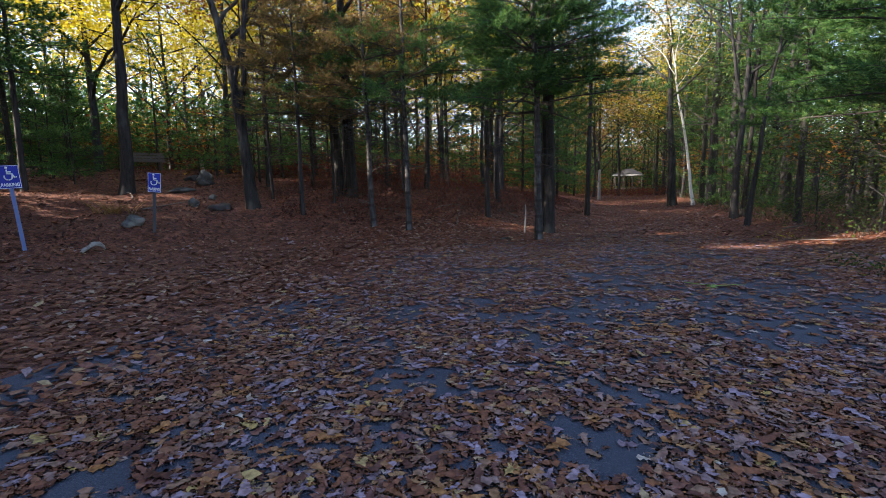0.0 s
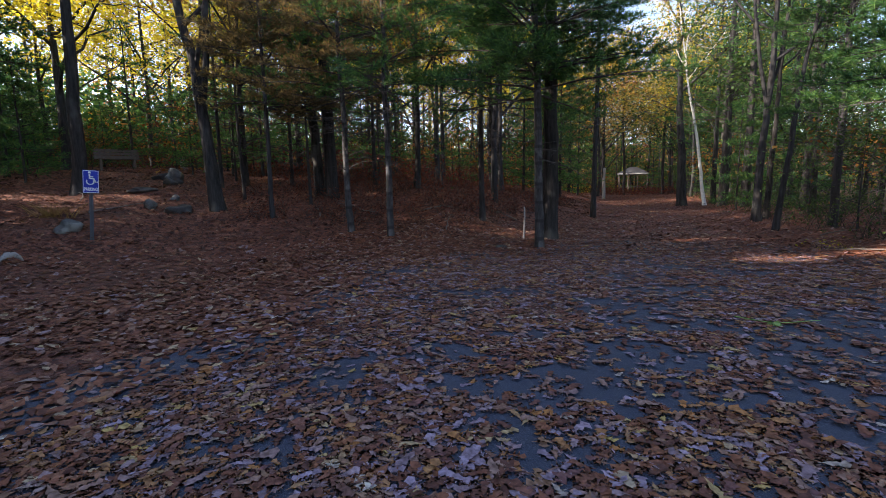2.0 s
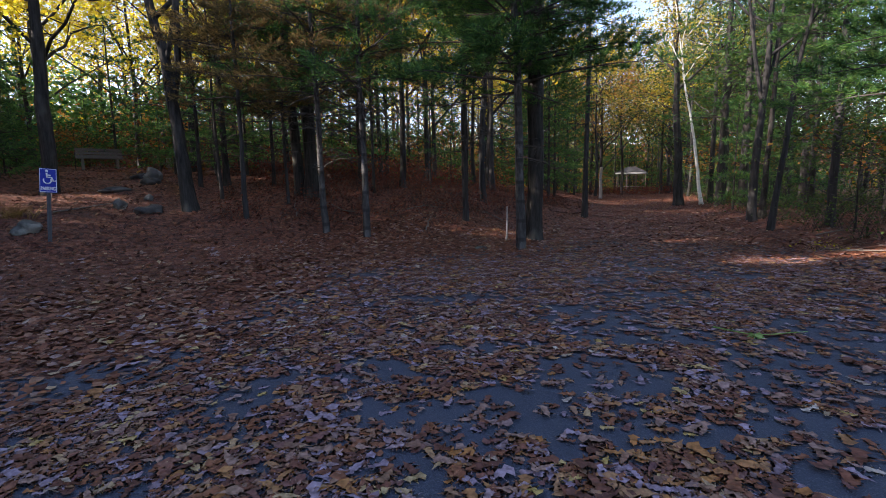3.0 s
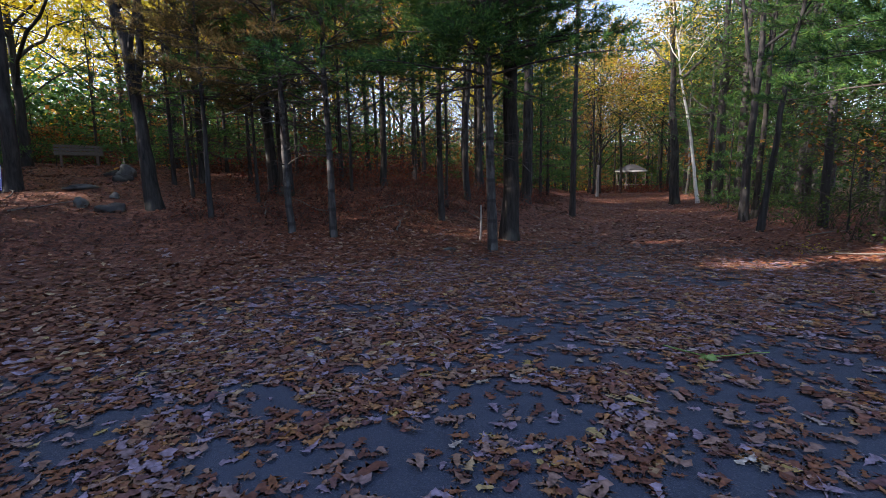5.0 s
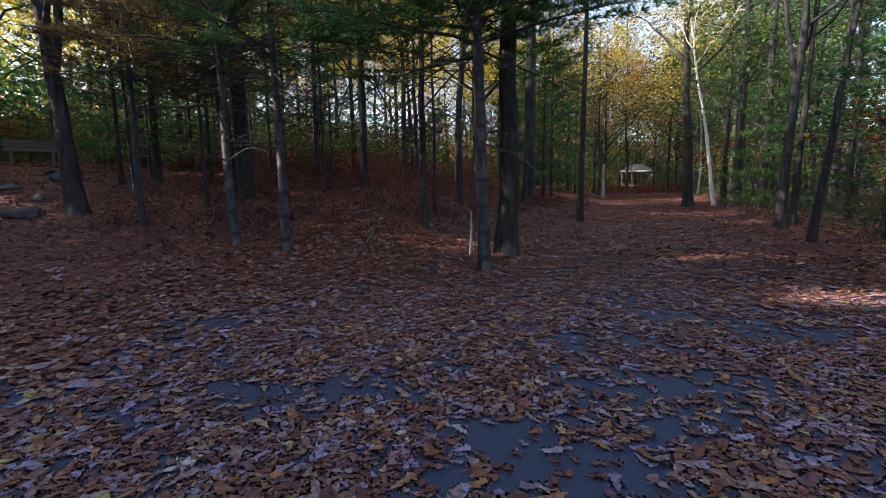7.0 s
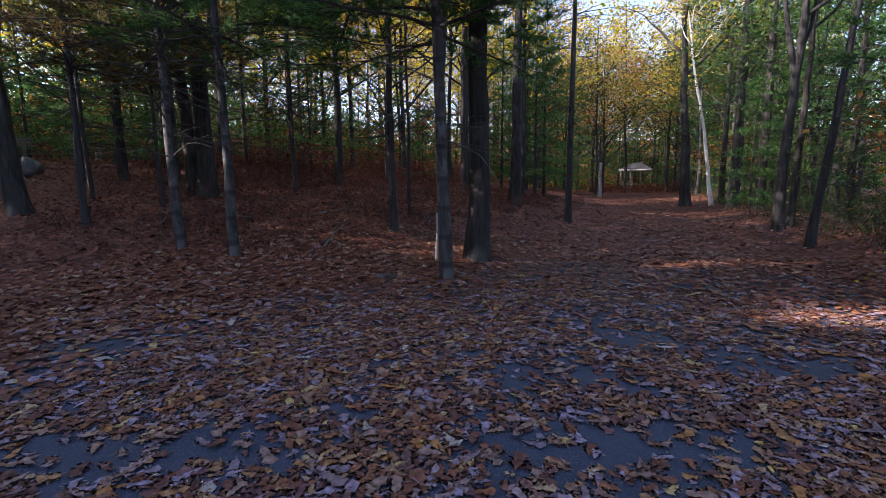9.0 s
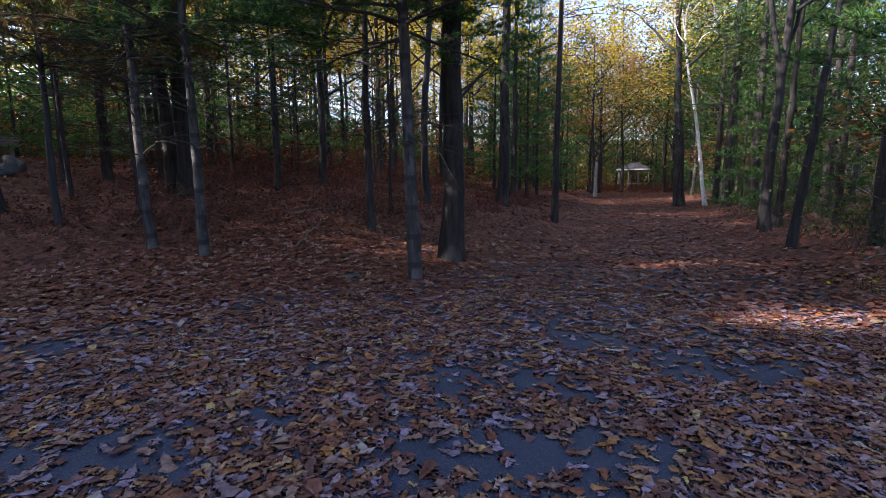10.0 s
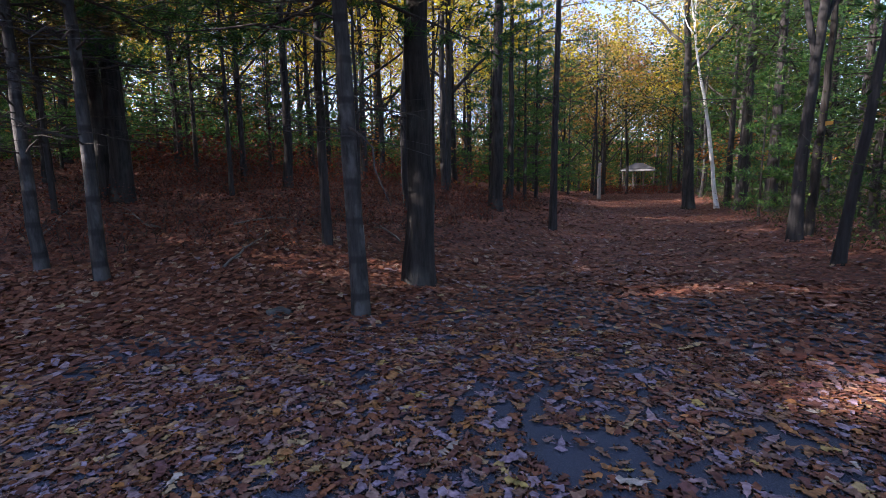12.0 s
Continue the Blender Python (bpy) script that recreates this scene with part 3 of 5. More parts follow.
for k, (px, py, ph, live) in enumerate(((-11.6, 13.4, 9, 2.2), (-13.4, 12.0, 9, 2.4), (-12.2, 16.4, 10, 2.0), (-14.8, 15.4, 10, 2.0))):
    pine(px, py, ph, 0.07, (0, 0), live, 1.0, 2.3, 360 + k, False, dead_n=22, gaps=0.5, coarse=(6, 0.17, 0.012, 0.16), needle_mat=M_BROWN_NEEDLE if k in (0, 2) else M_NEEDLE, label="white pine with wispy dark boughs on the mound")
for k, (px, py, ph) in enumerate(((5.2, 12.4, 3.4), (4.6, 14.6, 3.0), (6.6, 11.4, 3.8), (4.9, 17.5, 3.6), (7.2, 14.0, 4.2))):
    broadleaf(px, py, ph, 0.025, (0.02, 0), 0.4, 0.7, 8, M_GREEN, M_GREY_BARK, 1500, 0.075, 320 + k, sides=6, near=False, puff=0.3, name="sapling", label="thin sapling with small green and yellow leaves beside the lot")
for k, (px, py) in enumerate(((-4.8, 26.6), (-7.0, 28.5), (-5.4, 41.0), (-9.4, 38.4), (-5.0, 29.6), (-6.4, 31.4))):
    pine(px, py, 8 + 0.6 * k, 0.09, (0, 0), 1.0, 0.8, 2.4, 340 + k, False, dead_n=6, coarse=(7, 0.2, 0.014, 0.13), label="bushy young white pine beside the trail")

# ---- the wood around ----
FAR = [
    pine(7.6, 34, 15, 0.16, (0, 0), 3.4, 1.6, 2.8, 41, False, dead_n=10),
    pine(16, 26.0, 11, 0.12, (0, 0), 2.2, 1.0, 2.4, 42, False, dead_n=8),
    pine(17, 32, 6.5, 0.07, (0, 0), 0.7, 0.5, 1.9, 43, False, dead_n=4, label="young white pine with boughs down to the ground"),
    broadleaf(-19.5, 16.8, 15, 0.17, (0.02, 0), 2.8, 0.6, 8, M_YELLOW, M_GREY_BARK, 3400, 0.16, 44, sides=8, near=False, puff=0.6, label="oak with grey bark and bright yellow leaves"),
    broadleaf(-15, 18, 15, 0.16, (-0.02, 0), 2.6, 0.6, 8, M_RUST, M_OAK_BARK, 3400, 0.16, 45, sides=8, near=False, puff=0.6, label="oak with rust and orange leaves"),
    broadleaf(7, 40, 14, 0.12, (0, 0.01), 2.2, 0.5, 8, M_GREEN, M_OAK_BARK, 3400, 0.16, 46, sides=8, near=False, puff=0.6, name="maple_tree", label="slender maple with green and yellow leaves"),
    broadleaf(-14, 20, 4.2, 0.03, (0.02, 0), 0.5, 0.7, 5, M_GREEN, M_GREY_BARK, 650, 0.15, 48, sides=6, near=False, puff=0.35, name="sapling", label="thin sapling with green and yellow leaves"),
    broadleaf(-16, 22, 3.6, 0.03, (-0.02, 0), 0.4, 0.7, 5, M_RUST, M_GREY_BARK, 650, 0.15, 49, sides=6, near=False, puff=0.35, name="sapling", label="thin sapling with rust-coloured leaves"),
    pine(12, 26, 4.5, 0.045, (0, 0), 0.35, 0.3, 1.5, 50, False, dead_n=2, name="sapling", label="young white pine sapling with boughs to the ground"),
    broadleaf(-13, 47, 14, 0.14, (0.02, 0), 1.8, 0.55, 9, M_MIXED, M_GREY_BARK, 5600, 0.16, 51, sides=7, near=False, puff=0.7, name="maple_tree", label="full-crowned maple with golden and tan leaves"),
    broadleaf(7.5, 50, 14, 0.14, (0.0, 0), 1.6, 0.55, 9, M_GREEN, M_GREY_BARK, 5200, 0.17, 52, sides=7, near=False, puff=0.7, name="maple_tree", label="full-crowned maple turning from green to yellow"),
    broadleaf(-9, 54, 14, 0.14, (0.0, 0), 1.8, 0.55, 9, M_RUST, M_GREY_BARK, 5200, 0.16, 53, sides=7, near=False, puff=0.7, name="maple_tree", label="full-crowned maple with orange leaves"),
    broadleaf(-9.5, 46.8, 15, 0.12, (0.03, 0), 5.0, 0.5, 6, M_YELLOW, M_GREY_BARK, 900, 0.16, 47, sides=7, near=False, label="slender grey-barked tree with few yellow leaves"),
    broadleaf(-26, 37, 14, 0.14, (0.0, 0), 2.4, 0.55, 9, M_YELLOW, M_GREY_BARK, 5600, 0.16, 56, sides=7, near=False, puff=0.5, name="maple_tree", label="full-crowned maple with bright yellow leaves"),
]
# pattern for the added pines out of view that block the sun
SHADE_PINE = pine(-26, -20, 8, 0.08, (0, 0), 0.8, 0.5, 2.0, 55, False, dead_n=2, coarse=(3, 0.5, 0.07, 0.55), label="young white pine added out of view to throw shade")
STANDING = [(o.location.x, o.location.y) for o in scene.objects if o.parent is None and o.get("category") == "tree"]
wood = random.Random(7)


def stands_clear(x, y, gap):
    return all((x - a) ** 2 + (y - b) ** 2 > gap * gap for a, b in STANDING)


def plant(n, x0, x1, y0, y1, kinds, gap, ok, tall=1.0):
    made, tries = 0, 0
    while made < n and tries < n * 60:
        tries += 1
        x, y = wood.uniform(x0, x1), wood.uniform(y0, y1)
        if not ok(x, y) or not stands_clear(x, y, gap):
            continue
        s = wood.uniform(0.8, 1.2) * tall
        m = pose(x, y, land_at(x, y) - 0.05, 0, 0, wood.uniform(0, 360))
        ob = copy_thing(FAR[wood.choice(kinds)], m)
        ob.scale = (s, s, s * wood.uniform(0.9, 1.15))
        STANDING.append((x, y))
        made += 1


def glade(x, y):
    """An open line through the wood along which the low sun reaches the trail."""
    off = (x + 0.2) * -math.cos(radians(SUN_AZ)) - (y - 39.0) * math.sin(radians(SUN_AZ))
    return (abs(off) < np.where(np.asarray(x) < -11, 4.4, 3.0)) & (x > -36) & (x < -2)


def on_mound(x, y):
    return not glade(x, y) and side_of(EDGE, x, y) > 3.5 and not (-12.5 < x < -4 and y < 12.5)


def bench_clear(x, y):
    """Off the open ground between the lot and the bench on the mound."""
    return abs(0.485 * (x + 11) + 0.875 * (y - 8.3)) > 1.9 or x < -23.5


def on_right(x, y):
    return side_of(EDGE_R, x, y) < -1.0


for k, (tx, ty, kind, size) in enumerate(((-7.5, 50.5, 10, 1.15), (-4.6, 56, 9, 1.25), (-13, 46, 9, 1.1), (4.8, 57, 9, 1.2), (7.4, 63, 11, 1.3), (-7.6, 40, 12, 1.1), (-8.8, 45.6, 12, 1.15), (-4.6, 50, 12, 1.2), (-2.6, 59, 12, 1.55), (1.6, 62, 12, 1.6), (-6.2, 61, 9, 1.5), (4.4, 65, 12, 1.6), (2.4, 64.5, 9, 1.5), (-5.4, 65, 9, 1.55), (5.6, 57, 9, 1.4), (0.0, 79, 9, 1.6), (-4.0, 80, 11, 1.6), (3.2, 44, 12, 1.1), (3.6, 51, 12, 1.2), (-17.0, 22.5, 13, 1.0), (-21.5, 38.5, 13, 1.15), (-12.5, 39.0, 13, 1.0), (-23, 31, 13, 1.1), (-15.5, 25, 11, 0.9), (-27, 19.5, 13, 1.1), (-31, 24, 13, 1.2), (-26.5, 28.5, 13, 1.1), (-29.5, 15.5, 13, 1.0))):
    ob = copy_thing(FAR[kind], pose(tx, ty, land_at(tx, ty) - 0.05, 0, 0, 70 * k))
    ob.scale = (size, size, size)
    STANDING.append((tx, ty))
for k, (tx, ty) in enumerate(((0.3, 67.6), (1.3, 66.2), (-4.9, 67.2))):
    copy_thing(FAR[8], pose(tx, ty, land_at(tx, ty) - 0.05, 0, 0, 50 * k)).scale = (0.8, 0.8, 0.75)
plant(13, -17, -4.5, 14.5, 30, [12, 3, 12, 5, 13, 12], 2.2, on_mound)
plant(18, -45, -17, 9, 42, [3, 3, 1, 4, 3], 2.4, lambda x, y: on_mound(x, y) and bench_clear(x, y), 1.12)
plant(18, -30, -3, 30, 62, [3, 4, 1, 12, 5, 12], 2.6, on_mound, 1.25)
plant(26, 5, 24, 12, 46, [0, 1, 1, 1, 5, 12], 1.8, on_right)
plant(14, 3.6, 12, 30, 62, [5, 1, 0, 12], 1.8, on_right, 1.3)
plant(16, -20, 16, 77, 92, [10, 10, 11, 9], 2.2, lambda x, y: True, 1.5)
plant(8, -16, -5.5, 44, 60, [10, 0, 11], 2.5, on_mound)
plant(8, 3.8, 14, 42, 62, [10, 10, 1], 2.5, on_right, 1.1)
plant(10, -16, 18, 60, 76, [1, 5, 4], 2.2, lambda x, y: abs(x + 1.8) > 4.5, 1.4)


def shade_belt(n):
    """Unseen young pines added behind and to the left of the lot, about as tall as the shade that they throw is long.
    """
    made, tries = 0, 0
    sx, sy = -math.sin(radians(SUN_AZ)), math.cos(radians(SUN_AZ))
    while made < n and tries < n * 80:
        tries += 1
        d, p = wood.uniform(12, 32), wood.uniform(-16, 26)
        x, y = 4.8 + sx * d - sy * p, 8.6 + sy * d + sx * p
        if y > 0.3 - 0.448 * (x + 12) or x > -6 or not stands_clear(x, y, 1.15):
            continue
        h = math.tan(radians(SUN_EL)) * d * wood.uniform(0.92, 1.08) - land_at(x, y) + 0.8
        if p > -1.9:
            h += 3.0
        elif -5.1 < p < -3.3:
            h += 2.6
        elif p < -6.6:
            h += 3.0
        # lower tops along these lines let streaks of sun reach the ground
        for gap, lit, wide in ((-2.7, 3.7, 0.54), (-5.75, 4.8, 0.2)):
            over = max(-0.6, (abs(p - gap) - wide) / 0.22)
            h = min(h, math.tan(radians(SUN_EL)) * (d - lit) - land_at(x, y) + over)
        if abs(p + 9.4) < 1.7:
            if d < 25:
                continue
            h = max(1.5, math.tan(radians(SUN_EL)) * (d - 22) * 0.75)
        ob = copy_thing(SHADE_PINE, pose(x, y, land_at(x, y) - 0.05, 0, 0, wood.uniform(0, 360)))
        ob.scale = (1.25, 1.25, h / 8.0)
        STANDING.append((x, y))
        made += 1


def shade_edge(n):
    """Taller unseen pines added further along the same side, to shade the foot of the wood on the mound."""
    made, tries = 0, 0
    while made < n and tries < n * 80:
        tries += 1
        x = wood.uniform(-58, -21)
        y = 0.3 - 0.448 * (x + 12) - wood.uniform(0, 7)
        off = (x - 4.8) * -math.cos(radians(SUN_AZ)) - (y - 8.6) * math.sin(radians(SUN_AZ))
        if not stands_clear(x, y, 1.9) or abs(off + 9.4) < 2.2:
            continue
        ob = copy_thing(SHADE_PINE, pose(x, y, land_at(x, y) - 0.05, 0, 0, wood.uniform(0, 360)))
        ob.scale = (1.5, 1.5, wood.uniform(8.0, 10.5) / 8.0)
        STANDING.append((x, y))
        made += 1


wood.seed(31)
shade_belt(80)
shade_edge(36)
# pines added so their crowns shade the mound and low sun passes beneath
for k, (px, py) in enumerate(((-16.9, 5.5), (-18.2, 4.4), (-17.3, 6.9), (-19.6, 5.6), (-20.4, 3.6), (-18.9, 7.4))):
    pine(px, py, 10.5, 0.1, (0, 0), 3.5, 2.6, 2.5, 380 + k, False, dead_n=4, coarse=(12, 0.26, 0.017, 0.26), label="white pine with a bare lower trunk, added to shade the mound")
plant(5, -26, 20, -40, -18, [0, 3, 4], 3.0, lambda x, y: True)
plant(46, -40, -6, 14, 50, [8, 8, 6, 7], 0.9, lambda x, y: on_mound(x, y) and bench_clear(x, y))
plant(14, -30, -16, 7.5, 17, [8, 8, 8, 7], 1.2, lambda x, y: on_mound(x, y) and bench_clear(x, y), 0.8)
plant(40, 3.8, 18, 16, 48, [6, 8, 8, 6, 7], 0.9, on_right)
plant(8, 8.5, 16, 6, 16, [5, 6, 6], 1.4, on_right)
plant(7, -24, -8, 15, 26, [2], 1.8, on_mound, 1.0)
plant(9, -9, 6, 73.6, 77, [2, 2, 1], 1.2, lambda x, y: True, 1.0)
plant(10, 3.6, 9, 33, 52, [8, 2, 8], 1.0, on_right, 1.0)
plant(40, -18, 20, 56, 80, [6, 7, 6, 8], 1.0, lambda x, y: abs(x + 1.8) > 3.6 or y > 76)


# ---- distant wood ----
def distant_wood(name, n, mat, r0, r1, top, size, seed, label, a0=35, a1=185):
    """Crowns far behind: loose clumps of leaves that fill the wood to its floor."""
    rng = np.random.default_rng(seed)
    m = n // 60
    a, r = rng.uniform(radians(a0), radians(a1), m), rng.uniform(r0, r1, m)
    hub = np.stack([r * np.cos(a) - 2, r * np.sin(a) + 22, rng.uniform(0, 1, m) ** 1.5 * top], axis=-1)
    pick = rng.integers(0, m, n)
    c = hub[pick] + rng.normal(0, 1.0, (n, 3)) * np.array([1.5, 1.5, 1.0])
    c = c[(np.abs(c[:, 0] + 1.8) > 5) | (c[:, 1] > 78)]
    c = c[~glade(c[:, 0], c[:, 1])]
    c[:, 2] = np.maximum(c[:, 2], 0.1) + land(c[:, 0], c[:, 1])
    v, f = leaf_cards(rng, c, size)
    return tagged(mesh_object(name, v, [f], mat, smooth=False), label, "woods", kind="stuff")


distant_wood("far_woods", 26000, M_GREEN, 54, 95, 10, 0.5, 71, "distant green and yellow foliage filling the woods")
distant_wood("far_woods", 16000, M_RUST, 56, 95, 12, 0.5, 72, "distant rust-coloured foliage filling the woods")
distant_wood("far_woods", 26000, M_NEEDLE, 54, 95, 9, 0.5, 73, "distant dark evergreen foliage filling the woods")
distant_wood("far_woods", 14000, M_GREEN, 20, 46, 5, 0.22, 75, "green and yellow leaves of the understorey on the mound", 102, 190)
distant_wood("far_woods", 9000, M_RUST, 18, 46, 5, 0.24, 76, "rust-coloured leaves of the understorey on the mound", 102, 195)
distant_wood("far_woods", 14000, M_NEEDLE, 16, 44, 5.5, 0.22, 77, "dark evergreen sprays of the understorey on the mound", 102, 195)
distant_wood("far_woods", 12000, M_RED, 14, 40, 3, 0.16, 78, "dark red leaves of the understorey on the mound", 108, 190)
distant_wood("far_woods", 16000, M_NEEDLE, 34, 66, 9, 0.55, 79, "dark evergreen boughs deep in the wood behind the mound", 150, 190)
distant_wood("far_woods", 9000, M_GREEN, 10, 34, 4, 0.17, 88, "green shrubs behind the crest of the mound", 122, 178)
distant_wood("far_woods", 5000, M_RUST, 10, 34, 4, 0.17, 89, "rust-coloured shrubs behind the crest of the mound", 122, 178)
distant_wood("far_woods", 9000, M_YELLOW, 40, 72, 17, 0.4, 90, "distant yellow crowns behind the bench", 160, 206)
distant_wood("far_woods", 12000, M_NEEDLE, 42, 76, 15, 0.45, 91, "distant evergreen crowns behind the bench", 160, 206)
distant_wood("far_woods", 7000, M_RUST, 38, 72, 15, 0.4, 92, "distant rust-coloured crowns behind the bench", 160, 206)
distant_wood("far_woods", 22000, M_NEEDLE, 36, 62, 5, 0.4, 86, "dark evergreen undergrowth far behind the mound", 104, 186)
distant_wood("far_woods", 9000, M_RUST, 34, 60, 5, 0.36, 87, "dull russet undergrowth far behind the mound", 104, 186)
distant_wood("far_woods", 10000, M_NEEDLE, 57, 70, 8, 0.42, 84, "dark evergreen thicket behind the trail's end", 78, 102)
distant_wood("far_woods", 8000, M_MIXED, 57, 70, 11, 0.42, 85, "turning green and tan thicket behind the trail's end", 78, 102)
distant_wood("far_woods", 6000, M_GREEN, 38, 70, 10, 0.5, 80, "green leaves deep in the wood behind the mound", 140, 180)
distant_wood("far_woods", 8000, M_YELLOW, 58, 95, 14, 0.5, 74, "distant yellow foliage filling the woods")


# ---- low growth ----
def brush(name, spots, stems, height, leaves, size, leaf_mat, seed, label, category):
    """A patch of low shrubs: thin stems with small leaves, as one mass."""
    rng = np.random.default_rng(seed)
    g, cs = Geo(), []
    for x, y in spots:
        z, h = land_at(x, y), height * rng.uniform(0.5, 1.25)
        for _ in range(stems):
            a = rng.uniform(0, 2 * math.pi)
            q = curve_path(rng, (x + rng.normal(0, 0.08), y + rng.normal(0, 0.08), z - 0.03), (math.cos(a) * 0.4, math.sin(a) * 0.4, 1), h, 4, (math.cos(a) * 0.25, math.sin(a) * 0.25, -0.15), 0.12)
            g.tube(q, np.linspace(0.006, 0.002, 4), 3, cap=False)
            cs.append(q[1:][rng.integers(0, 3, leaves)] + rng.normal(0, 0.1 + 0.06 * h, (leaves, 3)))
    wood_part = g.object(name, M_TWIG)
    cs = np.concatenate(cs)
    cs[:, 2] = np.maximum(cs[:, 2], land(cs[:, 0], cs[:, 1]) + 0.02)
    v, f = leaf_cards(rng, cs, size)
    mesh_object("leaves", v, [f], leaf_mat, wood_part)
    return tagged(wood_part, label, category, kind="stuff")


brng = np.random.default_rng(5)


def spots_where(n, x0, x1, y0, y1, ok):
    x, y = brng.uniform(x0, x1, n), brng.uniform(y0, y1, n)
    k = ok(x, y)
    return list(zip(x[k], y[k]))


brush("undergrowth", spots_where(3300, -17, -1.6, 9, 27, lambda x, y: (side_of(EDGE, x, y) > np.where(x < -9.5, 6.0, 2.0)) & ((x > -12) | (y > 15.5))), 2, 0.36, 9, 0.05, M_RED, 61,
      "low russet undergrowth over the wooded mound", "undergrowth")
brush("undergrowth", spots_where(1300, -32, -3, 13, 40, lambda x, y: (side_of(EDGE, x, y) > 7) & ((x > -12) | (y > 15.5))), 3, 1.15, 9, 0.11, M_RED, 64,
      "tall russet brush on the crest of the mound", "undergrowth")
brush("undergrowth", spots_where(700, 2.8, 12, 5, 45, lambda x, y: (side_of(EDGE_R, x, y) < -0.7)), 4, 0.8, 9, 0.07, M_GREEN, 62,
      "tangled green and brown shrubs beside the trail", "undergrowth")
brush("undergrowth", spots_where(170, -7, 4, 54, 68, lambda x, y: x < 9), 3, 0.9, 14, 0.12, M_RED, 63, "dark russet shrubs where the trail bends away", "undergrowth")


# ---- fallen leaves ----
def oak_leaf(rng):
    """A red-oak leaf, one unit long: a slim waist, two pairs of pointed lobes, a three-toothed tip and a stalk."""
    u = np.array([-0.3, -0.25, -0.1, -0.01, 0.13, 0.22]) + rng.uniform(-0.015, 0.015, 6)
    neck = np.array([0.05, 0.1, 0.15, 0.11, 0.16, 0.12]) * rng.uniform(0.85, 1.2)
    v = [(-0.55, 0.0)] + list(zip(u, neck)) + list(zip(u, -neck))
    t = [(0, 7, 1)]
    for k in range(5):
        t += [(1 + k, 7 + k, 8 + k), (1 + k, 8 + k, 2 + k)]
    for k, (reach, slant) in ((1, (0.36, 0.08)), (3, (0.44, 0.12))):
        reach = reach * rng.uniform(0.85, 1.15)
        v += [(u[k] + slant + rng.uniform(-0.03, 0.05), reach * rng.uniform(0.9, 1.1)), (u[k] + slant + rng.uniform(-0.03, 0.05), -reach * rng.uniform(0.9, 1.1))]
        t += [(2 + k, 1 + k, len(v) - 2), (7 + k, 8 + k, len(v) - 1)]
    v += [(0.52, rng.uniform(-0.03, 0.03)), (0.38, 0.27), (0.38, -0.27)]
    n = len(v)
    t += [(6, 12, n - 3), (6, n - 3, n - 2), (12, n - 1, n - 3)]
    v = np.array([(a, w, 0.0) for a, w in v])
    curl, fold, twist = rng.uniform(-0.15, 0.25), rng.uniform(-0.12, 0.2), rng.uniform(-0.25, 0.25)
    v[:, 2] = curl * v[:, 0] ** 2 + fold * np.abs(v[:, 1]) * 0.6 + twist * v[:, 0] * v[:, 1] + rng.normal(0, 0.02, len(v))
    return v, np.array(t)


def simple_leaf(rng):
    v = np.array([(-0.5, 0, 0), (-0.1, 0.3, 0), (0.2, 0.22, 0), (0.5, 0, 0), (0.1, -0.3, 0), (-0.2, -0.2, 0)]) * rng.uniform(0.8, 1.2, (6, 1))
    v[:, 2] = rng.normal(0, 0.08, 6)
    return v, np.array([(0, 1, 5), (1, 2, 4), (1, 4, 5), (2, 3, 4)])


def lattice(seed):
    g = np.random.default_rng(seed).uniform(0, 1, (64, 64))

    def value(x, y, cell):
        u, w = np.asarray(x) / cell + 31.3, np.asarray(y) / cell + 17.7
        i, j = np.floor(u).astype(int), np.floor(w).astype(int)
        a, b = u - i, w - j
        a, b = a * a * (3 - 2 * a), b * b * (3 - 2 * b)
        p = lambda k, l: g[k % 64, l % 64]
        return (p(i, j) * (1 - a) + p(i + 1, j) * a) * (1 - b) + (p(i, j + 1) * (1 - a) + p(i + 1, j + 1) * a) * b
    return value


patchy = lattice(3)


BARE = [(0.07, 6.6), (0.33, 7.5), (-0.31, 7.5), (0.5, 6.7), (1.23, 8.2), (1.6, 8.4), (-1.7, 5.93), (-2.3, 5.5), (-1.3, 6.5), (0.36, 6.9), (0.82, 6.1), (-0.15, 5.6),
        (-0.6, 5.4), (-1.5, 5.9), (-1.9, 4.8), (-2.7, 5.0), (-0.26, 4.9), (0.53, 5.0), (1.08, 5.06), (0.73, 4.4), (-1.26, 4.1), (-1.6, 3.5), (-0.2, 3.9), (0.37, 6.3),
        (0.72, 7.0), (1.1, 4.65), (-1.0, 4.2), (-1.17, 3.0), (-0.5, 3.2), (0.06, 3.9), (0.33, 3.2), (0.8, 3.6), (-1.0, 2.4), (-1.24, 1.15), (-0.6, 3.35),
        (0.24, 1.36), (-0.13, 0.67), (1.2, 3.3), (1.9, 4.2), (1.7, 5.6), (2.3, 6.4), (2.0, 7.3), (2.9, 5.2), (0.3, 8.6), (0.45, 10.0), (1.15, 9.2)]


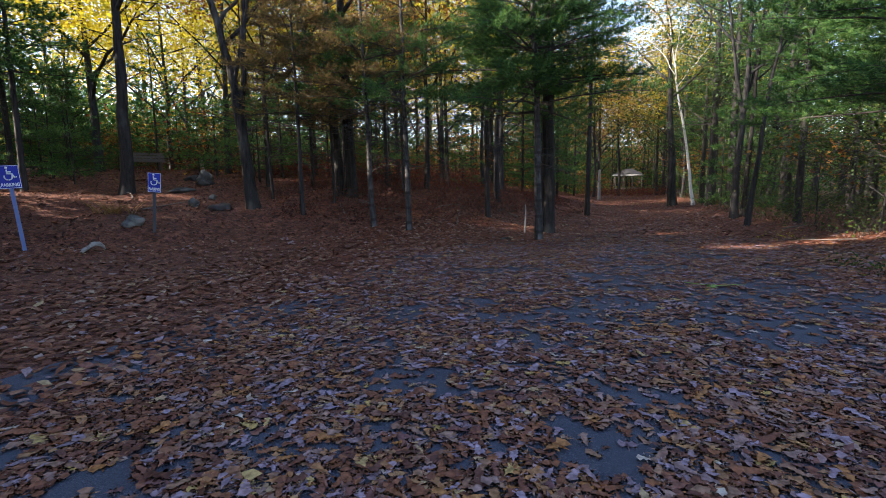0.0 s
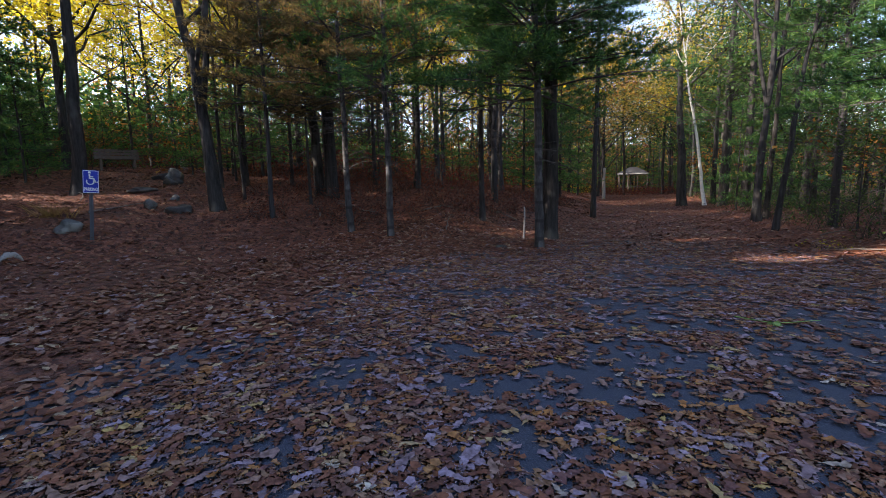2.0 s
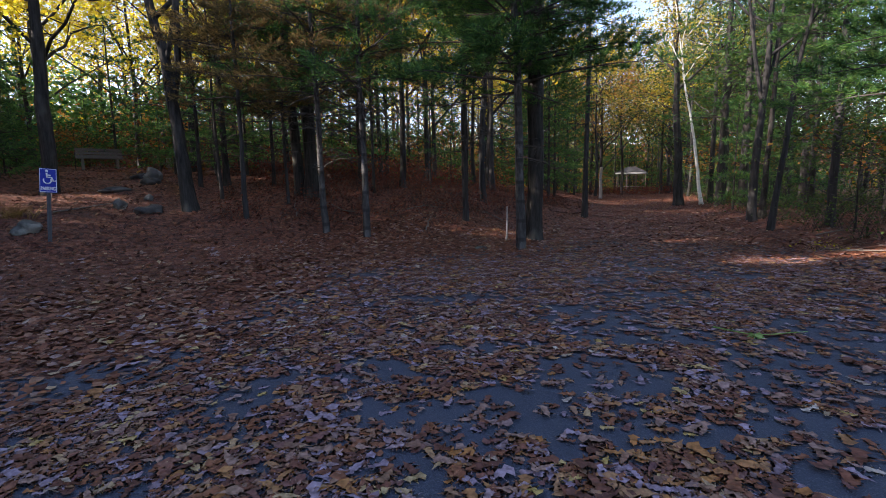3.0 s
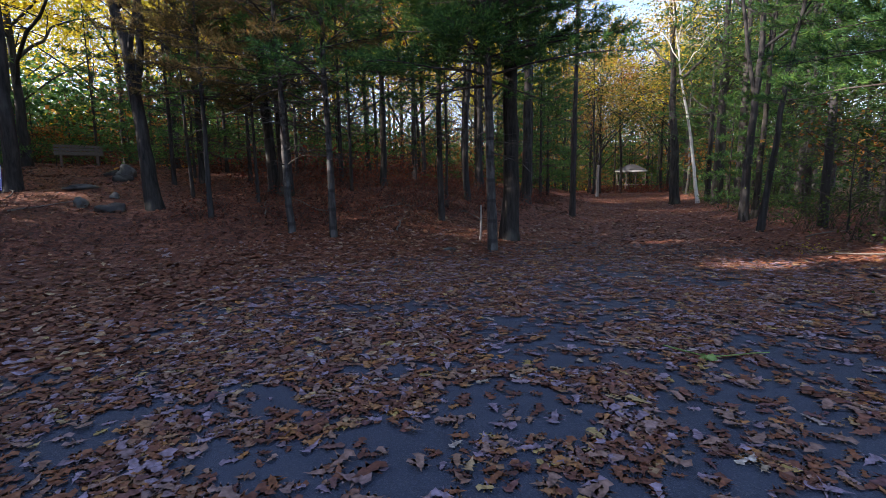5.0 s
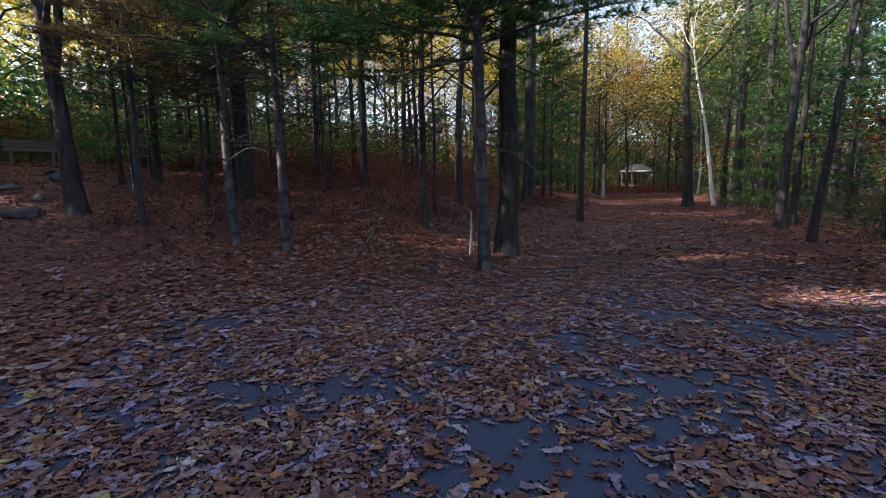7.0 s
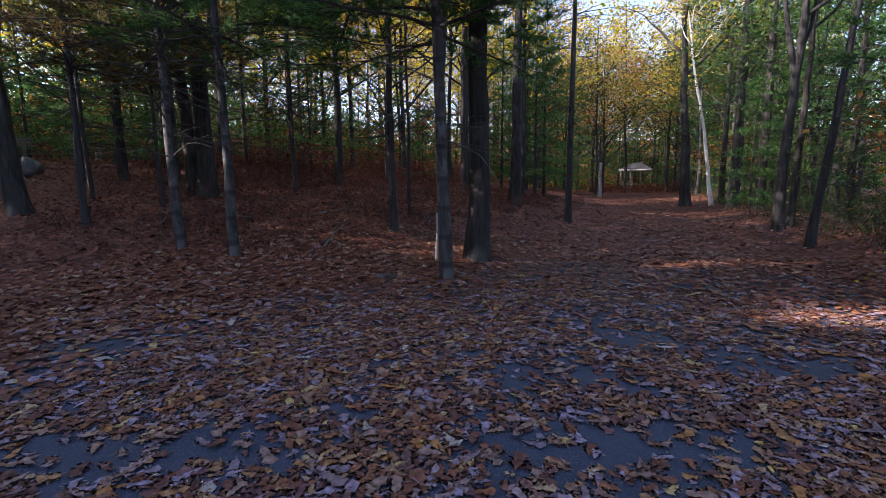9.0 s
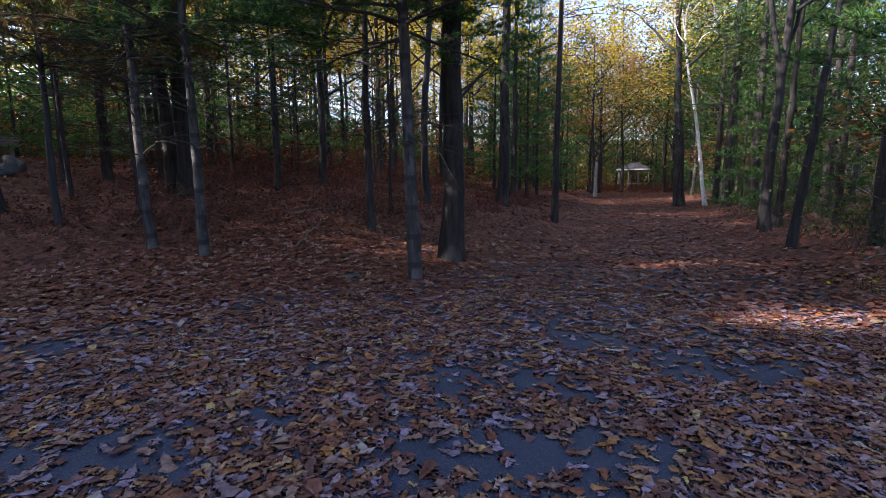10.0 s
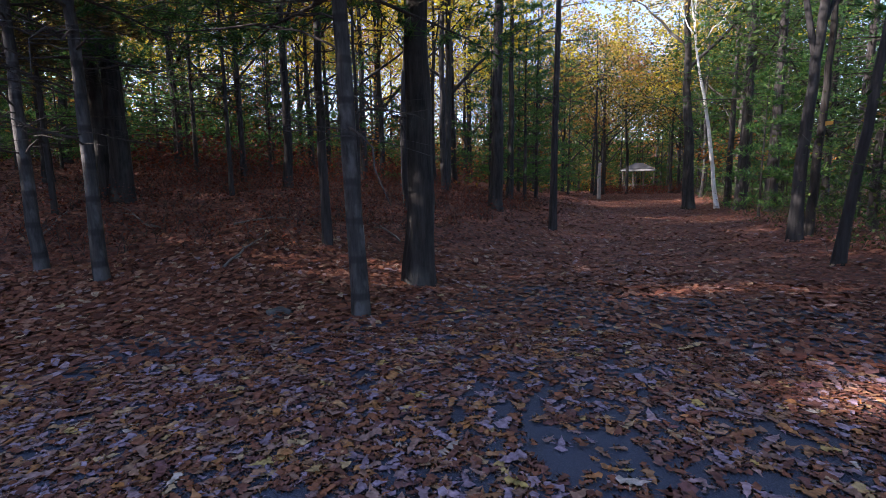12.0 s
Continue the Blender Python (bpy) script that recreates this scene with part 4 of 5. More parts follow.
def cover(x, y):
    """Share of the ground that leaves hide: bare hollows over the open asphalt, full along the edges."""
    x, y = np.asarray(x, float), np.asarray(y, float)
    n = 0.45 * patchy(x, y, 0.9) + 0.35 * patchy(x + 9, y - 4, 0.33) + 0.2 * patchy(x - 5, y + 3, 0.14)
    near = np.zeros(x.shape)
    for k, (bx, by) in enumerate(BARE):
        r = 0.26 + 0.16 * ((k * 7) % 5) / 4
        near = np.maximum(near, 1.25 - np.hypot((x - bx) * 0.8, y - by) / r)
    lane = np.clip((7.6 - y) / 3, 0, 1) / (1 + np.exp(-2.2 * (x + 1.3 - 0.28 * y)))
    bare = np.clip((np.clip(near, 0, 1) * 0.5 + 1.3 * n - 0.72 + 0.16 * lane) * 3.2, 0, 1)
    edge = np.clip((np.minimum(-side_of(EDGE, x, y), side_of(EDGE_R, x, y)) - 0.9) / 1.5, 0, 1) * np.clip((11.2 - y) / 2.4, 0, 1)
    return 1 - 0.86 * bare * edge


def scatter(name, rng, x, y, shapes, lo, hi, tilt, mat, label):
    n = len(x)
    kind = rng.integers(0, len(shapes), n)
    V, T, base = [], [], 0
    eps = 0.15
    zx = (land(x + eps, y) - land(x - eps, y)) / (2 * eps)
    zy = (land(x, y + eps) - land(x, y - eps)) / (2 * eps)
    z = land(x, y)
    for k, (v, t) in enumerate(shapes):
        m = np.where(kind == k)[0]
        if not len(m):
            continue
        a = rng.uniform(0, 2 * math.pi, len(m))
        s = rng.uniform(lo, hi, len(m)) * np.where(rng.uniform(0, 1, len(m)) < 0.15, 1.35, 1.0)
        tx, ty = rng.normal(0, tilt, len(m)), rng.normal(0, tilt, len(m))
        flip = np.where(rng.uniform(0, 1, len(m)) < 0.4, -1.0, 1.0)
        px = s[:, None] * (np.cos(a)[:, None] * v[:, 0] - np.sin(a)[:, None] * v[:, 1] * flip[:, None])
        py = s[:, None] * (np.sin(a)[:, None] * v[:, 0] + np.cos(a)[:, None] * v[:, 1] * flip[:, None])
        pz = s[:, None] * v[None, :, 2] + (tx + zx[m])[:, None] * px + (ty + zy[m])[:, None] * py
        flat = zx[m][:, None] * px + zy[m][:, None] * py
        low = (pz - flat).min(axis=1)
        pz = pz - low[:, None] * 0.85 + z[m][:, None] + 0.015 + rng.uniform(0, 0.012, (len(m), 1))
        V.append(np.stack([px + x[m][:, None], py + y[m][:, None], pz], axis=-1).reshape(-1, 3))
        T.append((t[None] + base + (np.arange(len(m)) * len(v))[:, None, None]).reshape(-1, 3))
        base += len(m) * len(v)
    ob = mesh_object(name, np.concatenate(V), [np.concatenate(T)], mat, smooth=False)
    return tagged(ob, label, "leaves", kind="stuff")


lrng = np.random.default_rng(21)
OAKS = [oak_leaf(lrng) for _ in range(24)]
PLAIN = [simple_leaf(lrng) for _ in range(10)]


def sown(n, x0, x1, y0, y1, ok, thin=True):
    x, y = lrng.uniform(x0, x1, n), lrng.uniform(y0, y1, n)
    k = ok(x, y)
    if thin:
        k &= lrng.uniform(0, 1, n) < cover(x, y)
    return x[k], y[k]


def from_path(x, y):
    """Distance from the line that the walk follows over the lot."""
    return np.hypot(x - 0.2, y - np.clip(y, -0.4, 7.2))


def near_lot(x, y):
    return (from_path(x, y) < 3.5) & (y > -1.0)


def mid_lot(x, y):
    return ~near_lot(x, y) & (y > -3 + 0.25 * np.abs(x)) & (np.hypot(x + 2, y - 5) < 16)


def foot(x, y):
    """Leaves at the mound's foot and on the trail, redder than those on the open lot; the two kinds mingle where they meet."""
    lie = np.maximum.reduce([side_of(EDGE, x, y) + 1.3, (y - 10.7) * 0.8, (-x - 2.7 - 0.25 * y) * 0.8])
    return lie + 1.6 * (patchy(x + 3, y + 8, 0.5) - 0.5) + lrng.normal(0, 0.35, np.shape(x)) > 0


def far_lot(x, y):
    return ~near_lot(x, y) & ~mid_lot(x, y) & (y > 3)


x, y = sown(50000, -3.4, 3.8, -1.1, 11.0, near_lot)
red = foot(x, y)
scatter("leaf_litter", lrng, x[~red], y[~red], OAKS, 0.06, 0.14, 0.05, M_LITTER, "brown, tan and mauve fallen oak leaves on asphalt")
scatter("leaf_litter", lrng, x[red], y[red], OAKS, 0.06, 0.14, 0.05, M_EDGE, "reddish-brown fallen oak leaves where the lot meets the trail")
x, y = sown(92000, -7.2, 7.6, -2.5, 15.4, lambda x, y: mid_lot(x, y) & (from_path(x, y) < 7.2))
red = foot(x, y)
scatter("leaf_litter", lrng, x[~red], y[~red], PLAIN, 0.06, 0.12, 0.09, M_LITTER, "small brown and tan fallen leaves around the open asphalt")
scatter("leaf_litter", lrng, x[red], y[red], PLAIN, 0.06, 0.12, 0.09, M_EDGE, "small reddish-brown fallen leaves at the mound's foot")
x, y = sown(16000, -6, 8, -7, -0.6, lambda x, y: ~near_lot(x, y) & ~mid_lot(x, y))
scatter("leaf_litter", lrng, x, y, PLAIN, 0.08, 0.14, 0.1, M_LITTER, "brown fallen leaves on the asphalt behind the walk's start")
x, y = sown(60000, -18, 12, -2, 21, lambda x, y: mid_lot(x, y) & (from_path(x, y) > 5.5))
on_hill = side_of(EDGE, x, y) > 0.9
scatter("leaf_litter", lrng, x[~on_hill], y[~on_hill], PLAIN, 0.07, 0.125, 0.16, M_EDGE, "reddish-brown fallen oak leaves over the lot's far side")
scatter("leaf_litter", lrng, x[on_hill], y[on_hill], PLAIN, 0.06, 0.11, 0.22, M_SHADED_DUFF, "russet fallen leaves on the mound, darkened for the canopy's shade")
x, y = sown(70000, -26, 9, 3, 50, far_lot)
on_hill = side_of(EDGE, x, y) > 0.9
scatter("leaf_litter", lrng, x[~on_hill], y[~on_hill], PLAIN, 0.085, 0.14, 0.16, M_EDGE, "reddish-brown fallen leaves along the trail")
scatter("leaf_litter", lrng, x[on_hill], y[on_hill], PLAIN, 0.08, 0.14, 0.25, M_SHADED_DUFF, "russet fallen leaves high on the mound, darkened for the canopy's shade")


# ---- things ----
def part(name, bm, mat, parent, label="", smooth=False):
    me = bpy.data.meshes.new(name)
    bm.to_mesh(me)
    bm.free()
    me.materials.append(mat)
    if smooth:
        me.polygons.foreach_set("use_smooth", np.ones(len(me.polygons), dtype=bool))
    ob = new(name, me)
    ob.parent = parent
    if label:
        ob["label"] = label
    return ob


def box(sx, sy, sz, x=0, y=0, z=0, bevel=0.004, turn=None):
    bm = bmesh.new()
    bmesh.ops.create_cube(bm, size=1, matrix=Matrix.Diagonal((sx, sy, sz, 1)))
    if bevel:
        bmesh.ops.bevel(bm, geom=bm.edges[:], offset=bevel, segments=2, affect="EDGES")
    bmesh.ops.transform(bm, matrix=Matrix.Translation((x, y, z)) @ (turn or Matrix()), verts=bm.verts)
    return bm


def paint(name, base, rough=0.5, metal=0.0, wear=(0.3, 0.3, 0.3), amount=0.25, scale=14.0):
    m, t, p = material(name)
    n = node(t, "ShaderNodeTexNoise", {"Vector": coords(t, (1, 1, 1))}, Scale=scale, Detail=5)
    k = ramp(t, n.outputs["Fac"], [(0.5, (0, 0, 0)), (0.75, (amount, amount, amount))])
    t.links.new(mixed(t, k, base, wear), p.inputs["Base Color"])
    p.inputs["Roughness"].default_value, p.inputs["Metallic"].default_value = rough, metal
    bumped(t, p, n.outputs["Fac"], 0.2, 0.004)
    return m


M_BLUE = paint("sign_blue", (0.006, 0.025, 0.36), 0.65, wear=(0.02, 0.05, 0.36))
M_WHITE = paint("sign_white", (0.78, 0.79, 0.82), 0.4, wear=(0.5, 0.5, 0.52))
M_STEEL = paint("sign_post_paint", (0.15, 0.22, 0.46), 0.5, wear=(0.16, 0.2, 0.3))
M_DULL_POST = paint("weathered_post", (0.07, 0.075, 0.085), 0.7, wear=(0.14, 0.13, 0.12))
M_WOOD = paint("weathered_wood", (0.13, 0.11, 0.095), 0.85, wear=(0.24, 0.22, 0.2), amount=0.7, scale=30)
M_EAVES = paint("weathered_pale_paint", (0.3, 0.31, 0.33), 0.6, wear=(0.16, 0.16, 0.17), amount=0.6, scale=3)
M_PALE_WOOD = paint("bleached_wood", (0.3, 0.28, 0.26), 0.85, wear=(0.12, 0.09, 0.07), amount=0.8, scale=18)
M_SHINGLE = paint("grey_shingles", (0.035, 0.038, 0.045), 0.75, wear=(0.075, 0.075, 0.08), amount=0.5, scale=4)


def stone(name, base, lichen):
    m, t, p = material(name)
    v = coords(t, (1, 1, 1))
    n = node(t, "ShaderNodeTexNoise", {"Vector": v}, Scale=9.0, Detail=7, Roughness=0.7)
    big = node(t, "ShaderNodeTexNoise", {"Vector": v}, Scale=2.2, Detail=4)
    c = ramp(t, n.outputs["Fac"], [(0.3, tuple(k * 0.5 for k in base)), (0.7, base)])
    c = mixed(t, ramp(t, big.outputs["Fac"], [(0.5, (0, 0, 0)), (0.62, (0.8, 0.8, 0.8))]), c, lichen)
    t.links.new(c, p.inputs["Base Color"])
    p.inputs["Roughness"].default_value = 0.9
    bumped(t, p, n.outputs["Fac"], 0.8, 0.03)
    return m


M_STONE = stone("granite", (0.14, 0.14, 0.135), (0.26, 0.26, 0.23))
M_STONE_DARK = stone("dark_granite", (0.075, 0.07, 0.068), (0.12, 0.12, 0.11))


def rock(x, y, sx, sy, sz, seed, mat, label, sink=0.3):
    bm = bmesh.new()
    sx, sy, sz = 0.72 * sx, 0.72 * sy, 0.78 * sz
    bmesh.ops.create_icosphere(bm, subdivisions=3, radius=0.5)
    off = Vector((seed * 3.1, seed * 1.7, seed))
    for v in bm.verts:
        d = 1 + 0.55 * noise.noise(v.co * 2.4 + off) + 0.22 * noise.noise(v.co * 6 + off)
        v.co = Vector((v.co.x * sx * d, v.co.y * sy * d, max(v.co.z, -0.3) * sz * d))
    me = bpy.data.meshes.new("rock")
    bm.to_mesh(me)
    bm.free()
    me.materials.append(mat)
    me.polygons.foreach_set("use_smooth", np.ones(len(me.polygons), dtype=bool))
    ob = new("rock", me)
    ob.location = (x, y, land_at(x, y) + sz * (0.5 - sink))
    ob.rotation_euler = (0, 0, seed * 1.3)
    return tagged(ob, label, "rock", "rocks on the mound")


def parking_sign(x, y, lean, turn, w, h, top, post_mat, lettering, label):
    """A blue accessible-parking sign on a leaning channel post."""
    root = new("parking_sign")
    root.matrix_basis = pose(x, y, land_at(x, y), 0, 0, turn) @ pose(0, 0, 0, 0, lean, 0)
    g = bmesh.new()
    for bx, by, sx, sy in ((0, 0, 0.012, 0.005), (-0.018, -0.01, -0.014, 0.022), (0.018, -0.01, -0.014, 0.022), (-0.026, -0.02, -0.004, 0.004), (0.026, -0.02, -0.004, 0.004)):
        bmesh.ops.create_cube(g, size=1, matrix=Matrix.Translation((bx, by + 0.03, top / 2 - 0.1)) @ Matrix.Diagonal((sx + 0.02, sy, top + 0.1, 1)))
    part("post", g, post_mat, root)
    plate = part("plate", box(w, 0.006, h, 0, -0.006, top - h / 2, 0.002), M_BLUE, root, "blue painted metal plate")
    rim = bmesh.new()
    for cx, cz, sx, sz in ((0, h / 2 - 0.012, w - 0.012, 0.008), (0, -h / 2 + 0.012, w - 0.012, 0.008), (w / 2 - 0.01, 0, 0.008, h - 0.024), (-w / 2 + 0.01, 0, 0.008, h - 0.024)):
        bmesh.ops.create_cube(rim, size=1, matrix=Matrix.Translation((cx, -0.0105, top - h / 2 + cz)) @ Matrix.Diagonal((sx, 0.003, sz, 1)))
    part("border", rim, M_WHITE, plate)
    # the wheelchair mark: open ring, seat, back and knob
    c = Geo()
    k, cz = h * 0.36, top - h * 0.38
    ang = np.linspace(radians(150), radians(385), 22)
    ring = np.stack([0.36 * k * np.cos(ang) - 0.06 * k, np.full(22, -0.012), 0.36 * k * np.sin(ang) - 0.32 * k], axis=-1) + np.array([0, 0, cz])
    c.tube(ring, np.full(22, 0.08 * k), 6)
    line = np.array([(-0.12, 0.55), (-0.1, 0.05), (0.32, 0.02), (0.5, -0.42), (0.68, -0.36)]) * k
    c.tube(np.stack([line[:, 0], np.full(5, -0.012), line[:, 1] + cz], axis=-1), np.full(5, 0.095 * k), 6)
    arm = np.array([(-0.1, 0.28), (0.25, 0.26)]) * k
    c.tube(np.stack([arm[:, 0], np.full(2, -0.012), arm[:, 1] + cz], axis=-1), np.full(2, 0.075 * k), 6)
    knob = np.array([(-0.12, 0.66), (-0.12, 0.86)]) * k
    c.tube(np.stack([knob[:, 0], np.full(2, -0.012), knob[:, 1] + cz], axis=-1), np.full(2, 0.13 * k), 8)
    c.object("wheelchair_mark", M_WHITE, plate)
    if lettering:
        cu = bpy.data.curves.new("lettering", "FONT")
        cu.body, cu.size, cu.align_x, cu.extrude, cu.offset = lettering, h * 0.2, "CENTER", 0.001, 0.003
        t = new("lettering", cu)
        deps = bpy.context.evaluated_depsgraph_get()
        me = bpy.data.meshes.new_from_object(t.evaluated_get(deps))
        bpy.data.objects.remove(t)
        me.materials.clear()
        me.materials.append(M_WHITE)
        lt = new("lettering", me)
        lt.parent = plate
        width = max(v.co.x for v in me.vertices) - min(v.co.x for v in me.vertices)
        lt.matrix_basis = Matrix.Translation((0, -0.0115, top - h * 0.9)) @ pose(0, 0, 0, 90, 0, 0) @ Matrix.Diagonal((w * 0.82 / width, 1, 1, 1))
    for bz in (top - 0.04, top - h + 0.05):
        part("bolt", box(0.016, 0.006, 0.016, 0, -0.011, bz, 0.003), M_STEEL, plate)
    return tagged(root, label, "sign", "parking signs")


parking_sign(-11.45, 3.9, -4, 64, 0.34, 0.46, 1.72, M_STEEL, "PARKING", "leaning blue and white accessible parking sign on a blue post")
parking_sign(-10.6, 6.1, 4, 52, 0.27, 0.46, 1.42, M_DULL_POST, "PARKING", "weathered blue accessible parking sign on a dark post")

rock(-11.3, 6.1, 0.62, 0.5, 0.45, 1, M_STONE, "grey granite boulder half sunk in fallen leaves")
rock(-12.1, 8.45, 0.55, 0.45, 0.4, 2, M_STONE, "pale lichen-covered stone catching the sun")
rock(-11.2, 8.6, 0.8, 0.5, 0.38, 3, M_STONE_DARK, "dark flat-topped stone among leaves")
rock(-15.5, 11.9, 0.85, 0.7, 0.75, 4, M_STONE, "rounded grey boulder on the mound")
rock(-14.9, 11.3, 0.8, 0.5, 0.4, 5, M_STONE_DARK, "low dark stone in front of a boulder")
rock(-13.7, 9.4, 0.95, 0.55, 0.25, 6, M_STONE_DARK, "long flat ledge of stone on the mound")
rock(-12.6, 9.6, 0.4, 0.3, 0.26, 7, M_STONE, "small pale stone among leaves")
rock(-16.2, 12.0, 0.9, 0.6, 0.4, 8, M_STONE_DARK, "flat dark stone high on the mound")
rock(-3.05, 9.95, 0.42, 0.3, 0.12, 9, M_STONE_DARK, "flat blue-grey stone at the lot's edge", 0.35)


def driftwood(x, y):
    rng = np.random.default_rng(9)
    g = Geo()
    p = np.array([(-0.24, -0.1, 0.03), (-0.17, -0.06, 0.08), (-0.06, 0.0, 0.14), (0.04, 0.04, 0.2), (0.1, 0.06, 0.24)])
    g.tube(p, [0.03, 0.045, 0.04, 0.06, 0.04], 11, 0.45, rng)
    g.tube(np.array([(0.02, 0.03, 0.2), (0.14, 0.06, 0.22), (0.24, 0.1, 0.15), (0.28, 0.12, 0.06)]), [0.05, 0.06, 0.035, 0.02], 9, 0.45, rng)
    ob = g.object("broken_log", M_PALE_WOOD)
    ob.location = (x, y, land_at(x, y))
    ob.rotation_euler = (0, 0, 1.12)
    ob.scale = (0.8, 0.8, 0.8)
    return tagged(ob, "short bleached piece of broken log on leaves", "log")


driftwood(-10.3, 4.5)


def bench(x, y, turn):
    root = new("park_bench")
    root.matrix_basis = pose(x, y, land_at(x, y), 0, 0, turn)
    for sx in (-0.62, 0.62):
        leg = bmesh.new()
        for m in (Matrix.Translation((sx, -0.18, 0.2)) @ Matrix.Diagonal((0.09, 0.09, 0.5, 1)), Matrix.Translation((sx, 0.2, 0.2)) @ Matrix.Diagonal((0.09, 0.09, 0.5, 1)),
                  Matrix.Translation((sx, 0.0, 0.41)) @ Matrix.Diagonal((0.08, 0.5, 0.08, 1)), Matrix.Translation((sx, 0.25, 0.62)) @ Matrix.Rotation(radians(-12), 4, "X") @ Matrix.Diagonal((0.08, 0.06, 0.5, 1))):
            bmesh.ops.create_cube(leg, size=1, matrix=m)
        part("end_frame", leg, M_WOOD, root)
    for k in range(4):
        part("seat_slat", box(1.7, 0.11, 0.04, 0, -0.2 + k * 0.125, 0.47, 0.006), M_WOOD, root)
    for k in range(3):
        part("back_slat", box(1.7, 0.035, 0.11, 0, 0.21 + 0.03 * k, 0.57 + k * 0.14, 0.006), M_WOOD, root)
    return tagged(root, "weathered wooden park bench on top of the mound", "bench")


bench(-22.0, 14.2, 62)


def pavilion(x, y):
    root = new("pavilion")
    root.matrix_basis = Matrix.Translation((x, y, land_at(x, y))) @ Matrix.Diagonal((0.66, 0.72, 0.86, 1))
    roof = bmesh.new()
    a = [roof.verts.new(c) for c in ((-3.0, -2.4, 3.15), (3.0, -2.4, 3.15), (3.0, 2.4, 3.15), (-3.0, 2.4, 3.15), (-0.7, 0, 4.15), (0.7, 0, 4.15))]
    b = [roof.verts.new((v.co.x, v.co.y, v.co.z - 0.16)) for v in a[:4]]
    for f in ((0, 1, 5, 4), (1, 2, 5), (2, 3, 4, 5), (3, 0, 4)):
        roof.faces.new([a[i] for i in f])
    for i in range(4):
        roof.faces.new([b[i], b[(i + 1) % 4], a[(i + 1) % 4], a[i]])
    roof.faces.new([b[3], b[2], b[1], b[0]])
    part("roof", roof, M_SHINGLE, root, "grey shingled hip roof")
    for fy in (-2.42, 2.42):
        part("fascia", box(6.04, 0.04, 0.2, 0, fy, 3.07, 0.004), M_EAVES, root, "pale eaves board")
    for fx in (-3.02, 3.02):
        part("fascia", box(0.04, 4.8, 0.2, fx, 0, 3.07, 0.004), M_EAVES, root, "pale eaves board")
    for px in (-2.7, -0.9, 0.9, 2.7):
        for py in (-2.0, 2.0):
            part("post", box(0.14, 0.14, 3.1, px, py, 1.53, 0.01), M_WOOD, root)
    part("floor", box(5.8, 4.4, 0.25, 0, 0, 0.1, 0.02), M_WOOD, root)
    for px in (-1.8, 0, 1.8):
        part("rail", box(1.7, 0.06, 0.1, px, -2.0, 1.0, 0.01), M_PALE_WOOD, root)
    return tagged(root, "small open pavilion with grey hip roof and pale eaves", "pavilion")


pavilion(-1.9, 71)


def stub(x, y, h, r, mat, name, label, category, seed):
    rng = np.random.default_rng(seed)
    g = Geo()
    z = np.linspace(-0.1, h, 9)
    g.tube(np.stack([0.02 * np.sin(z * 3), 0.01 * z, z], axis=-1), np.linspace(r * 1.15, r * 0.8, 9), 9, 0.08, rng)
    ob = g.object(name, mat)
    ob.location = (x, y, land_at(x, y))
    return tagged(ob, label, category)


stub(-3.5, 42.8, 2.6, 0.13, M_PALE_WOOD, "snag", "pale broken dead tree standing beside the trail", "dead tree", 3)
stub(-2.85, 11.2, 0.78, 0.022, M_PALE_WOOD, "stake", "thin pale stake in leaves beside a pine", "stake", 4)
stub(-22.7, 18.0, 0.55, 0.12, M_PALE_WOOD, "marker_post", "short pale marker post on top of the mound", "post", 5)

# fallen branches on the mound
for k, (bx, by, ln) in enumerate(((-4.6, 10.6, 1.3), (-7.2, 11.6, 1.8), (-5.8, 11.9, 1.0), (-8.0, 10.2, 1.2), (-12.5, 7.2, 1.6), (-3.6, 13.5, 1.4), (-13.8, 7.8, 2.0), (3.6, 13.6, 1.3), (4.4, 11.2, 1.5))):
    r = np.random.default_rng(200 + k)
    g, an = Geo(), r.uniform(0, 3)
    q = curve_path(r, (0, 0, 0.05), (math.cos(an), math.sin(an), 0), ln, 7, (0.1, 0, 0.02), 0.12)
    q[:, 2] = land(q[:, 0] + bx, q[:, 1] + by) - land_at(bx, by) + 0.05
    g.tube(q, np.linspace(0.02, 0.006, 7), 6, 0.1, r)
    w = curve_path(r, q[3], (math.cos(an + 0.7), math.sin(an + 0.7), 0.2), ln * 0.35, 4, (0, 0, -0.15), 0.1)
    g.tube(w, np.linspace(0.01, 0.003, 4), 5)
    ob = g.object("fallen_branch", M_WOOD)
    ob.location = (bx, by, land_at(bx, by))
    tagged(ob, "thin grey fallen branch lying on leaves", "branch", "fallen branches")

